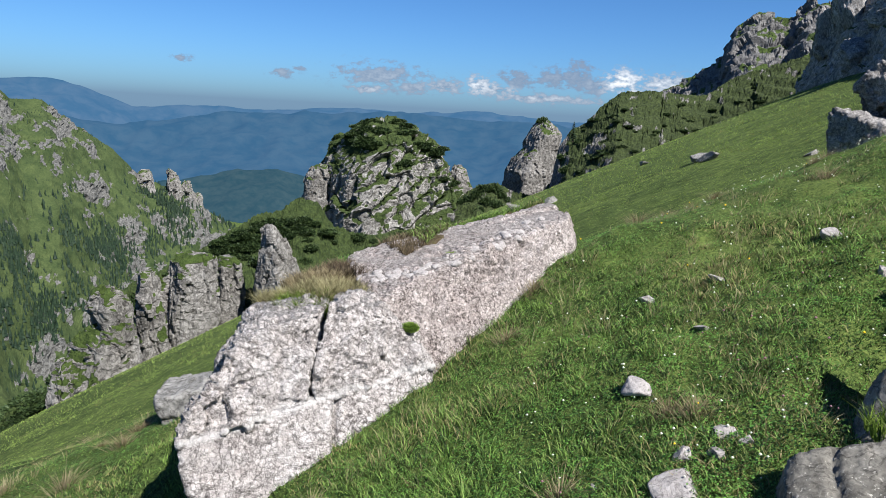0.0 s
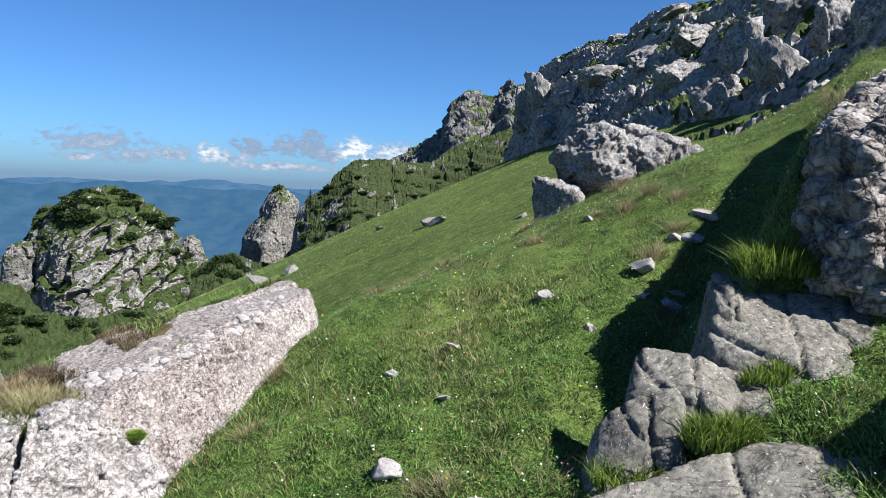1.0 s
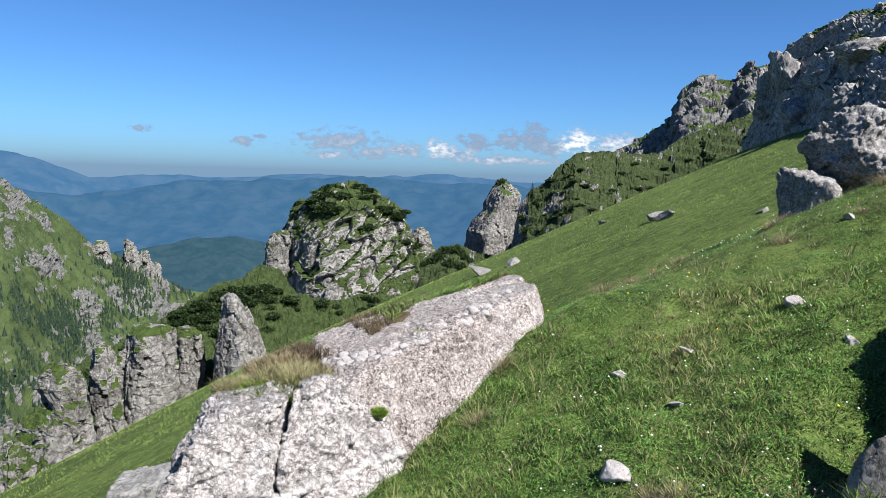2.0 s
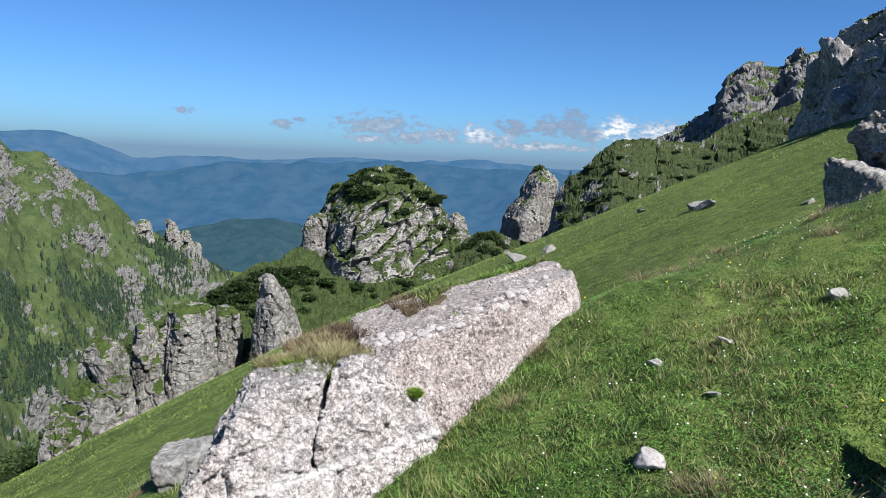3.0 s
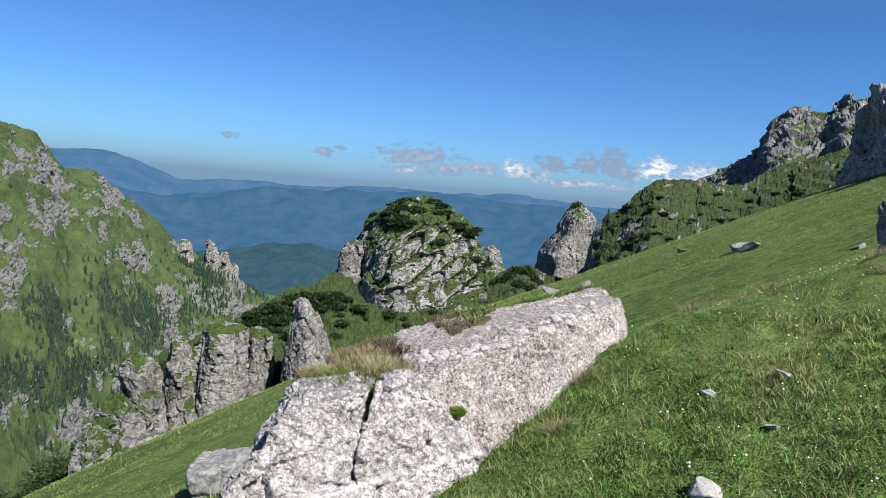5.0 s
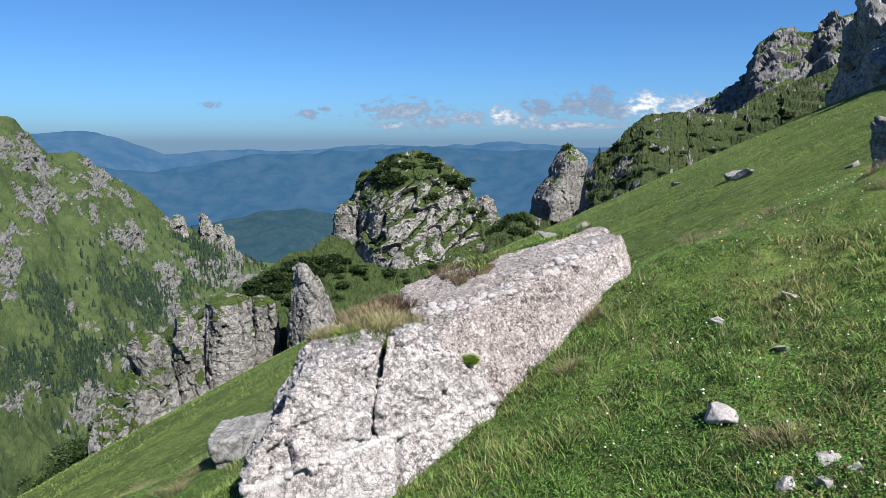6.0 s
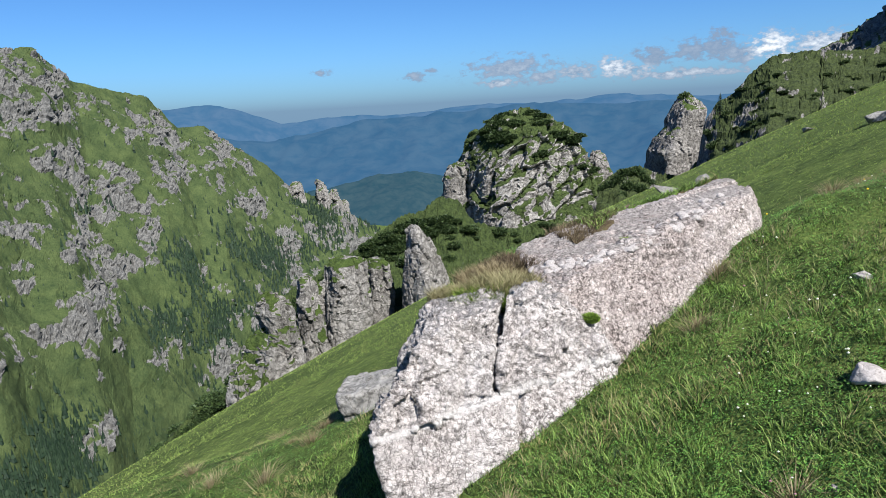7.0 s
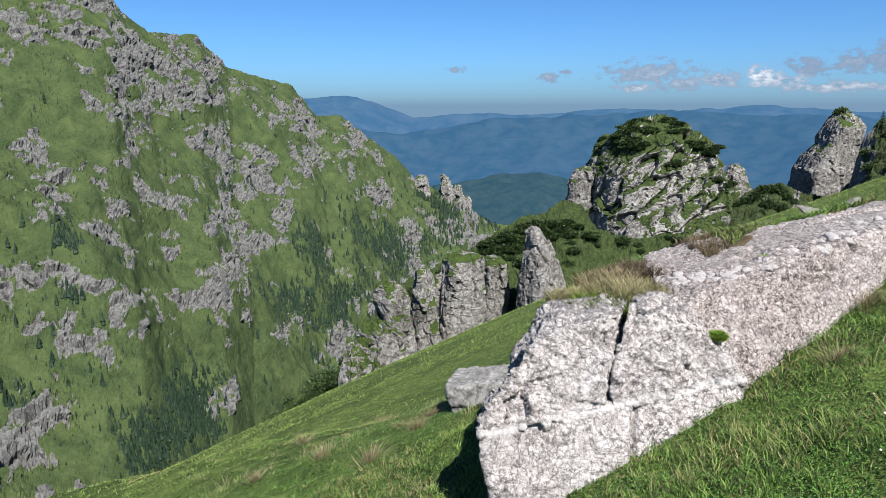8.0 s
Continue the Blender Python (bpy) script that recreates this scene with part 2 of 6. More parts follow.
    if vein is not None:
        # a band of white calcite
        nv = Vector(vein[1]).normalized()
        dot = nt.nodes.new("ShaderNodeVectorMath")
        dot.operation = "DOT_PRODUCT"
        nt.links.new(tc, dot.inputs[0])
        dot.inputs[1].default_value = nv
        off = n_math(nt, "ADD", n_math(nt, "SUBTRACT", dot.outputs["Value"], nv.dot(Vector(vein[0]))), n_math(nt, "MULTIPLY", n_math(nt, "SUBTRACT", n_noise(nt, tc, 4.0, 6, 0.65), 0.5), 0.16))
        band = n_ramp(nt, n_math(nt, "ABSOLUTE", off), [(0.0, (0.6, 0.6, 0.6)), (vein[2], (0.35, 0.35, 0.35)), (vein[2] * 1.6, (0, 0, 0))])
        col = n_mix(nt, band, col, (0.52, 0.50, 0.49))
    if flecks:
        fl = n_ramp(nt, n_noise(nt, tc, 0.9 / pebble, 4, 0.6, 0.5), [(0.62, (0, 0, 0)), (0.67, (flecks, flecks, flecks))])
        col = n_mix(nt, fl, col, tuple(min(0.55, 1.7 * c) for c in light))
    if lichen:
        lich = n_ramp(nt, n_noise(nt, tc, 3.0 / size, 8, 0.7, 0.8), [(0.55, (0, 0, 0)), (0.66, (lichen, lichen, lichen))])
        col = n_mix(nt, lich, col, (0.10, 0.095, 0.085))
    if up_grey:
        # faces that look up are mixed towards a darker grey
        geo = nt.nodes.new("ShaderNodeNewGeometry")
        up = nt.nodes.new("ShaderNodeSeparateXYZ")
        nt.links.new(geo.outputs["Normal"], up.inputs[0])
        f = n_ramp(nt, n_math(nt, "ADD", up.outputs[2], n_math(nt, "MULTIPLY", n_math(nt, "SUBTRACT", fine, 0.5), 0.5)), [(0.80, (0, 0, 0)), (0.95, (up_grey, up_grey, up_grey))])
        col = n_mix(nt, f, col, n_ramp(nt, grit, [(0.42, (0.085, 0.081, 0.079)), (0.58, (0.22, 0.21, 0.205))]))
    nrm = n_bump(nt, fine, bump, size * 0.06)
    nrm = n_bump(nt, grit, bump, pebble * 0.5, nrm)
    if outline:
        nrm = n_bump(nt, n_math(nt, "MINIMUM", rim, 0.16), 0.9 * outline, pebble * outsize * 1.6, nrm)
    if turf is not None:
        geo = nt.nodes.new("ShaderNodeNewGeometry")
        up = nt.nodes.new("ShaderNodeSeparateXYZ")
        nt.links.new(geo.outputs["Normal"], up.inputs[0])
        patch = n_noise(nt, tc, 1.6 / (turf_size or size), 8, 0.66, 0.5)
        amount = n_math(nt, "ADD", up.outputs[2], n_math(nt, "MULTIPLY", n_math(nt, "SUBTRACT", patch, 0.5), 2.1))
        if masked:
            # the mesh itself says where bare rock stands
            at = nt.nodes.new("ShaderNodeAttribute")
            at.attribute_name = "rock"
            frayed = n_noise(nt, tc, 9.0 / size, 7, 0.7, 0.3)
            amount = n_math(nt, "ADD", n_math(nt, "SUBTRACT", 1.0, at.outputs["Fac"]), n_math(nt, "MULTIPLY", n_math(nt, "SUBTRACT", frayed, 0.5), 1.3))
        mask = n_ramp(nt, amount, [(turf_at - 0.06, (0, 0, 0)), (turf_at + 0.06, (1, 1, 1))])
        tuft = n_noise(nt, tc, 7.0 / size, 6, 0.75)
        green = n_ramp(nt, tuft, [(0.38, turf[0]), (0.62, turf[1])])
        col = n_mix(nt, mask, col, green)
        nrm = n_bump(nt, tuft, 0.7, size * 0.10, nrm)
    n_shader(nt, out, col, nrm, 0.92, 0.2)
    return m


def grass_ground(name, stops, scales=(0.25, 3.5, 55.0), bump=0.5, distance=0.06):
    m, nt, out = material(name)
    tc = nt.nodes.new("ShaderNodeTexCoord").outputs["Object"]
    a, b, c = (n_noise(nt, tc, s, 6, 0.65, 0.3) for s in scales)
    mixv = n_math(nt, "ADD", n_math(nt, "ADD", n_math(nt, "MULTIPLY", a, 0.22), n_math(nt, "MULTIPLY", b, 0.30)), n_math(nt, "MULTIPLY", c, 0.48))
    col = n_ramp(nt, mixv, stops)
    n_shader(nt, out, col, n_bump(nt, n_math(nt, "ADD", b, c), bump, distance), 0.95, 0.1)
    return m


def leaf_material(name, dark, light, scale=1.2, thin=0.35, dry=None):
    """Blades and needles: hue varies from piece to piece and from patch to patch; light comes through."""
    m, nt, out = material(name)
    geo = nt.nodes.new("ShaderNodeNewGeometry")
    tc = nt.nodes.new("ShaderNodeTexCoord").outputs["Object"]
    patch = n_noise(nt, tc, scale, 6, 0.68, 0.4)
    rnd = geo.outputs["Random Per Island"]
    f = n_math(nt, "ADD", n_math(nt, "MULTIPLY", rnd, 0.75), n_math(nt, "MULTIPLY", n_math(nt, "SUBTRACT", patch, 0.30), 1.5))
    col = n_ramp(nt, f, [(0.34, dark), (0.98, light)])
    if dry is not None:
        yellow = n_ramp(nt, n_math(nt, "ADD", n_math(nt, "MULTIPLY", n_math(nt, "FRACT", n_math(nt, "MULTIPLY", rnd, 17.3)), 0.35), n_noise(nt, tc, 0.8, 5, 0.7)), [(0.72, (0, 0, 0)), (0.86, (1, 1, 1))])
        col = n_mix(nt, yellow, col, dry)
    d = nt.nodes.new("ShaderNodeBsdfPrincipled")
    d.inputs["Roughness"].default_value, d.inputs["Specular IOR Level"].default_value = 0.6, 0.25
    nt.links.new(col, d.inputs["Base Color"])
    t = nt.nodes.new("ShaderNodeBsdfTranslucent")
    nt.links.new(col, t.inputs["Color"])
    mx = nt.nodes.new("ShaderNodeMixShader")
    mx.inputs[0].default_value = thin
    nt.links.new(d.outputs[0], mx.inputs[1])
    nt.links.new(t.outputs[0], mx.inputs[2])
    nt.links.new(mx.outputs[0], out.inputs["Surface"])
    return m


def plain(name, colour, rough=0.8):
    m, nt, out = material(name)
    tc = nt.nodes.new("ShaderNodeTexCoord").outputs["Object"]
    col = n_mix(nt, 0.5, colour, n_ramp(nt, n_noise(nt, tc, 40, 4), [(0.3, tuple(c * 0.6 for c in colour)), (0.7, tuple(min(1, c * 1.2) for c in colour))]))
    n_shader(nt, out, col, None, rough)
    return m


HEATH = ((0.013, 0.021, 0.008), (0.048, 0.064, 0.020))
TURF = ((0.0231, 0.0396, 0.00792), (0.0561, 0.0825, 0.0185))
M_BOULDER = rock_material("pale_conglomerate", (0.285, 0.259, 0.252), (0.385, 0.361, 0.352), (0.475, 0.455, 0.452), size=0.5, pebble=0.012, bump=0.9, speck=0.85, up_grey=0.85, fissure=0.032, outline=0.55, outsize=2.5, vein=((-0.51, 3.39, 0.215), (-0.16, 0.0, 0.98), 0.016))
M_SLAB = rock_material("pinkish_conglomerate", (0.2360, 0.2030, 0.1947), (0.3540, 0.3186, 0.3068), (0.4720, 0.4366, 0.4248), size=0.5, pebble=0.011, bump=0.9, speck=0.9, up_grey=0.55, outline=0.7, outsize=2.0)
M_PEBBLE = rock_material("pale_pebbles", (0.3144, 0.2882, 0.2794), (0.4234, 0.3958, 0.3866), (0.5225, 0.5032, 0.4935), size=0.4, pebble=0.05, bump=0.5, speck=0.5)
M_STONE = rock_material("pale_stone", (0.2415, 0.2196, 0.2127), (0.3162, 0.2932, 0.2840), (0.3668, 0.3519, 0.3438), size=0.15, pebble=0.02, bump=0.6, speck=0.35)
M_GREYROCK = rock_material("grey_slab_rock", (0.083, 0.077, 0.067), (0.153, 0.145, 0.128), (0.230, 0.217, 0.192), size=0.6, pebble=0.012, bump=0.5, lichen=0.2, flecks=1.0)
M_GREYROCK2 = rock_material("pale_grey_rock", (0.112, 0.107, 0.101), (0.194, 0.190, 0.181), (0.255, 0.253, 0.246), size=0.6, pebble=0.03, bump=0.6, lichen=0.3)
M_PUDDING = rock_material("pebbly_conglomerate", (0.1617, 0.1438, 0.1330), (0.3140, 0.2875, 0.2743), (0.4956, 0.4637, 0.4406), size=0.5, pebble=0.05, bump=0.7, outline=0.8, outsize=1.6)
M_CRAG = rock_material("crag_rock", (0.083, 0.081, 0.080), (0.150, 0.147, 0.146), (0.205, 0.204, 0.201), size=5.0, pebble=0.4, bump=0.8, turf=TURF, turf_at=0.5, lichen=0.35, masked=True)
M_NEARCRAG = rock_material("near_crag_rock", (0.167, 0.158, 0.148), (0.318, 0.300, 0.282), (0.484, 0.458, 0.430), size=1.6, pebble=0.16, bump=0.8, turf=TURF, turf_at=0.5, lichen=0.3, fissure=0.04, turf_size=3.0, masked=True)
M_TOR = rock_material("limestone_cliff", (0.109, 0.104, 0.097), (0.206, 0.198, 0.187), (0.303, 0.294, 0.284), size=4.0, pebble=0.3, bump=0.8, turf=TURF, turf_at=0.5, lichen=0.25, fissure=0.045, masked=True)
M_DOME = rock_material("dome_limestone", (0.138, 0.132, 0.125), (0.261, 0.253, 0.241), (0.385, 0.377, 0.362), size=3.5, pebble=0.3, bump=0.8, turf=((0.018, 0.030, 0.009), (0.052, 0.073, 0.020)), turf_at=0.5, lichen=0.25, fissure=0.05, turf_size=8.0, masked=True)
M_SPUR = rock_material("spur_turf_and_rock", (0.125, 0.122, 0.116), (0.222, 0.218, 0.207), (0.310, 0.305, 0.294), size=3.5, pebble=0.3, bump=0.8, turf=((0.016, 0.027, 0.008), (0.045, 0.064, 0.018)), turf_at=0.5, lichen=0.2, masked=True)
M_KNOLL = rock_material("knoll_turf_and_rock", (0.094, 0.091, 0.087), (0.169, 0.164, 0.158), (0.238, 0.232, 0.224), size=3.0, pebble=0.3, bump=0.9, turf=HEATH, turf_at=0.5, lichen=0.2, turf_size=8.0, fissure=0.06, masked=True)
M_MEADOW = grass_ground("meadow_turf", [(0.42, (0.0120, 0.0220, 0.0060)), (0.51, (0.0620, 0.0920, 0.0230)), (0.62, (0.1400, 0.1780, 0.0480))])
M_GRASS = leaf_material("grass_blades", (0.0050, 0.0200, 0.0035), (0.180, 0.285, 0.062), 2.0, 0.18, dry=(0.264, 0.218, 0.106))
M_FARGRASS = leaf_material("slope_grass", (0.120, 0.180, 0.040), (0.250, 0.335, 0.082), 0.35, 0.35, dry=(0.158, 0.158, 0.0561))
M_CLOVER = leaf_material("clover_leaves", (0.0070, 0.0340, 0.0060), (0.130, 0.280, 0.050), 2.4, 0.12)
M_DRY = leaf_material("dry_grass", (0.135, 0.120, 0.052), (0.330, 0.300, 0.165), 3.0, 0.3)
M_TUFT = leaf_material("tussock_blades", (0.025, 0.062, 0.008), (0.22, 0.30, 0.055), 6.0, 0.4)
M_STRAW = leaf_material("straw", (0.13, 0.10, 0.052), (0.30, 0.25, 0.15), 3.0, 0.3)
M_HEATHER = leaf_material("heather", (0.040, 0.026, 0.016), (0.150, 0.115, 0.070), 4.0, 0.15)
M_PINE = leaf_material("dwarf_pine_needles", (0.015, 0.030, 0.010), (0.050, 0.080, 0.024), 0.5, 0.12)
M_SPRUCE = leaf_material("spruce_needles", (0.00792, 0.0198, 0.0106), (0.0211, 0.0396, 0.0198), 0.05, 0.1)
M_MOSS = leaf_material("moss", (0.09, 0.15, 0.018), (0.19, 0.28, 0.045), 8.0, 0.2)


# ---- the lie of the land ----
def near_bank(x, y):
    return -0.02 + 0.4526 * x + 0.061 * y


def slope_beyond(x, y):
    return EYE - 2.67 + 0.4526 * x - 0.085 * y - 0.00074 * y * y - np.where(x < 0, 0.0026 * x * x, 0.0)


def ground_z(x, y):
    """Height of the land: the bank underfoot, the convex meadow beyond it, and the gorge that it falls into."""
    x, y = np.asarray(x, float), np.asarray(y, float)
    yy = np.maximum(y, 0.0)
    s = step(4.4, 10.5, y + 0.5 * vnoise(np.stack([x * 0.35, y * 0.35, 0 * x], -1), 5))
    far = slope_beyond(x, yy)
    z = near_bank(x, np.maximum(y, -3)) * (1 - s) + far * s
    r = np.hypot(x, y)
    p = np.stack([x, y, 0 * x], -1)
    z = z + (0.035 * fbm(p * 0.9, 4, 0.5, 3) + 0.034 * fbm(p * 4.2, 3, 0.55, 4) + 0.016 * ridged(p * 5.5, 2, 0.5, 6)) * step(0.3, 2.0, r) + 0.16 * fbm(p * 0.13, 3, 0.5, 9) * step(4, 14, r) + 0.03 * ridged(p * np.array([0.5, 1.6, 1]), 3, 0.5, 21) * step(3, 8, r)
    # a steep grassy bank runs up beside the outcrop
    side, along = (x - 2.02) * 0.54 - (y - 2.38) * 0.842, (x - 2.02) * 0.842 + (y - 2.38) * 0.54
    z = z + 0.55 * step(-0.02, 0.28, side + 0.07 * vnoise(p * 2.1, 77)) * step(0.22, 0.62, along) * (1 - step(2.8, 4.2, along)) * (1 - step(3.0, 6.0, side))
    # a hollow between that bank and the meadow
    z = z - 0.20 * np.exp(-((side + 0.22) / 0.20) ** 2) * step(-0.75, -0.2, along) * (1 - step(1.0, 2.2, along))
    z = z + 0.17 * np.exp(-((x - 1.10) ** 2 + (y - 4.70) ** 2) / 0.40)
    z = np.minimum(z, 60 + 0.15 * np.abs(x))
    gorge = -270 - 0.05 * np.minimum(r, 3500) + 14 * fbm(p * 0.01, 4, 0.5, 13)
    d = z - gorge
    return gorge + 0.5 * (d + np.sqrt(d * d + 4))


az_in = np.linspace(-66, 72, 350)
az_out = np.linspace(72, 294, 100)[1:-1]
AZ = np.radians(np.concatenate([az_in, az_out]))
RR = np.concatenate([[-0.02], 0.3 * (8 / 0.3) ** np.linspace(0, 1, 180), 8 * (4900 / 8) ** np.linspace(0, 1, 170)[1:]])
GX, GY = np.sin(AZ)[:, None] * RR, np.cos(AZ)[:, None] * RR
GP = np.stack([GX, GY, ground_z(GX, GY)], -1)
ground = new("ground", mesh_of("ground", GP.reshape(-1, 3), grid_faces(len(AZ), len(RR), True), M_MEADOW))
tagged(ground, "steep green alpine meadow falling into a deep gorge", "meadow", kind="structure")


# ---- ridges and cliffs ----
def bearings(P):
    return np.degrees(np.arctan2(P[..., 0], P[..., 1])), np.degrees(np.arctan2(P[..., 2] - EYE, np.hypot(P[..., 0], P[..., 1])))


def set_on(P, az, el, reach=0.6):
    """The nearest place of a surface in that direction."""
    a, e = bearings(P)
    miss = np.hypot(a - az, e - el)
    cand = np.where(miss < max(reach, miss.min() * 1.05), np.linalg.norm(P, axis=-1) + 30 * miss, 1e9)
    return P[np.unravel_index(np.argmin(cand), cand.shape)]


def ridge(name, line, front, back, drop_front, drop_back, nu, nv, mat, shape=None, power=1.0, label="", category="", kind="", craggy=True):
    """A ridge whose crest follows line: rows of azimuth, distance, elevation and, if given, girth. front and back: its reach towards the eye and away, and the
    drops over them. shape(P, N, v): moves the surface."""
    line = np.array(line, float)
    s = np.concatenate([[0], np.cumsum(np.abs(np.diff(line[:, 0])) + np.abs(np.diff(line[:, 1])) / 60)])
    u = np.linspace(0, s[-1], nu)
    az, r, el = (np.interp(u, s, line[:, k]) for k in range(3))
    girth = np.interp(u, s, line[:, 3]) if line.shape[1] > 3 else np.ones(nu)
    a = np.radians(az)
    top = EYE + r * np.tan(np.radians(el))
    k = int(nv * 0.72)
    v = np.concatenate([np.linspace(-1, 0, k), np.linspace(0, 1, nv - k + 1)[1:]])
    dist = np.where(v < 0, v * front, v * back)
    rad = r[:, None] + dist[None, :] * girth[:, None]
    z = top[:, None] - np.where(v < 0, drop_front * np.abs(v) ** power, drop_back * np.abs(v))[None, :] * girth[:, None]
    P = np.stack([np.sin(a)[:, None] * rad, np.cos(a)[:, None] * rad, z], -1)
    mask = None
    if shape is not None:
        P, mask = shape(P, grid_normals(P), np.broadcast_to(v, P.shape[:2]))
    ob = new(name, mesh_of(name, P.reshape(-1, 3), grid_faces(nu, nv), mat, smooth=not craggy, rock=mask))
    tagged(ob, label, category, kind=kind)
    return ob, P, mask


def mountain_material(name, rock_a, rock_b, green_a, green_b, size):
    """Grass slopes broken by bands of bare limestone, told apart by the rock attribute."""
    m, nt, out = material(name)
    tc = nt.nodes.new("ShaderNodeTexCoord").outputs["Object"]
    at = nt.nodes.new("ShaderNodeAttribute")
    at.attribute_name = "rock"
    fine = n_noise(nt, tc, 3.2 / size, 8, 0.7, 0.3)
    broad = n_noise(nt, tc, 0.35 / size, 6, 0.65, 0.6)
    grit = n_noise(nt, tc, 14 / size, 6, 0.75)
    f = n_math(nt, "ADD", n_math(nt, "MULTIPLY", fine, 0.6), n_math(nt, "MULTIPLY", grit, 0.4))
    stone = n_ramp(nt, f, [(0.36, tuple(c * 0.6 for c in rock_a)), (0.45, rock_a), (0.62, rock_b)])
    green = n_ramp(nt, n_math(nt, "ADD", n_math(nt, "MULTIPLY", broad, 0.45), n_math(nt, "MULTIPLY", f, 0.55)), [(0.40, green_a), (0.60, green_b)])
    edge = n_math(nt, "ADD", at.outputs["Fac"], n_math(nt, "MULTIPLY", n_math(nt, "SUBTRACT", f, 0.5), 1.5))
    mask = n_ramp(nt, edge, [(0.46, (0, 0, 0)), (0.54, (1, 1, 1))])
    n_shader(nt, out, n_mix(nt, mask, green, stone), n_bump(nt, f, 0.9, size * 0.25), 0.95, 0.1)
    return m


M_MOUNTAIN = mountain_material("mountain_side", (0.080, 0.079, 0.076), (0.195, 0.191, 0.181), (0.024, 0.040, 0.016), (0.068, 0.090, 0.033), 5.0)


def beds(z, P, height, sharp, seed, wander=0.9, reach=5.0):
    """A height made into beds of that thickness: steep risers with ledges between."""
    w = wander * fbm(P / (height * reach), 3, 0.55, seed)
    q = z / height + w
    k = np.floor(q)
    f = 0.5 + 0.5 * np.tanh((q - k - 0.5) * sharp) / math.tanh(0.5 * sharp)
    return (k + f - w) * height


def spread(P, v, n):
    """The same surface with n rows (or as many as v tells), set at even lengths along each line of it."""
    out, vv = np.empty((P.shape[0], n, 3)), np.empty((P.shape[0], n))
    for i in range(P.shape[0]):
        c = np.concatenate([[0], np.cumsum(np.linalg.norm(np.diff(P[i], axis=0), axis=1))])
        w = np.linspace(0, c[-1], n)
        out[i] = np.stack([np.interp(w, c, P[i, :, k]) for k in range(3)], -1)
        vv[i] = np.interp(w, c, v[i])
    return out, vv


def finer(P, v, times):
    """Rows added between the rows."""
    n = P.shape[1]
    w = np.linspace(0, n - 1, (n - 1) * times + 1)
    k = np.minimum(w.astype(int), n - 2)
    f = w - k
    return P[:, k] * (1 - f)[None, :, None] + P[:, k + 1] * f[None, :, None], v[:, k] * (1 - f) + v[:, k + 1] * f


def bare(P, closed=False, at=0.62, soft=0.10, size=3.0, fray=0.35, seed=0):
    """Where a surface is too steep for turf: 1 on bare rock, 0 on grass."""
    up = grid_normals(P, closed)[..., 2]
    for _k in range(2):
        up = (up + np.roll(up, 1, 0) + np.roll(up, -1, 0)) / 3
        up[:, 1:-1] = (up[:, 1:-1] + up[:, :-2] + up[:, 2:]) / 3
    return 1 - step(at - soft, at + soft, up + fray * fbm(P / size, 4, 0.6, seed))


# cliffs and crags that stand out of the flank, and its woods: azimuth, elevation, half width, half height in degrees
OUTCROPS_HIGH = [(-49.8, 5.5, 3.1, 2.0), (-43.4, 1.7, 2.0, 2.4), (-46.2, 1.4, 2.0, 2.0), (-41.8, 4.0, 2.6, 1.8), (-33.5, -1.1, 1.4, 2.6), (-37.7, 1.8, 1.7, 0.7), (-48.5, -5.0, 1.7, 1.2), (-52.2, -7.3, 0.9, 1.2),
                 (-40.0, -2.9, 1.8, 1.1), (-37.4, -4.7, 1.8, 1.8), (-29.7, -2.7, 1.8, 2.0), (-27.3, -7.0, 1.1, 0.9), (-32.5, -5.1, 1.3, 0.6), (-53.3, -2.8, 1.3, 1.3), (-24.4, -10.8, 1.1, 2.2)]
OUTCROPS_LOW = [(-48.9, -8.9, 1.7, 1.0), (-35.0, -7.9, 1.1, 2.4), (-40.1, -9.5, 1.6, 1.0), (-38.1, -11.0, 1.5, 1.0), (-40.6, -12.8, 1.9, 1.0), (-52.4, -11.5, 2.6, 1.5), (-55.0, -13.2, 1.8, 2.0), (-48.6, -15.0, 2.6, 2.0),
                (-52.9, -21.4, 2.4, 2.0), (-40.6, -22.4, 0.9, 2.2), (-43.4, -14.6, 2.4, 1.0), (-40.6, -16.9, 1.1, 0.9), (-36.1, -18.2, 1.1, 0.8), (-30.9, -18.7, 1.1, 1.8), (-56.2, -24.6, 1.8, 1.8), (-30.9, -12.1, 0.9, 0.8)]
WOODS = [(-51.0, -9.5, 1.2, 0.8), (-32.1, -11.6, 1.7, 1.8), (-27.7, -11.4, 3.1, 2.2), (-44.2, -24.2, 1.8, 2.4), (-47.5, -25.9, 1.5, 1.8), (-32.4, -19.0, 0.7, 1.5), (-34.5, -15.6, 1.3, 1.1), (-24.0, -9.3, 2.6, 1.8),
         (-30.0, -16.3, 1.8, 1.3), (-38.8, -6.3, 0.9, 0.4), (-56.0, -20.1, 0.8, 0.8), (-51.2, -13.6, 0.5, 0.6), (-18.4, -9.2, 1.1, 1.0), (-22.2, -9.9, 1.8, 1.3)]


def spots(P, rows, shape=1.0):
    """How far a place lies within the spots of such a list, 1 in their middles."""
    a, e = bearings(P)
    out = np.zeros(a.shape)
    for az, el, w, h in rows:
        out = np.maximum(out, np.exp(-(((a - az) / (w * shape)) ** 2 + ((e - el) / (h * shape)) ** 2)))
    return out


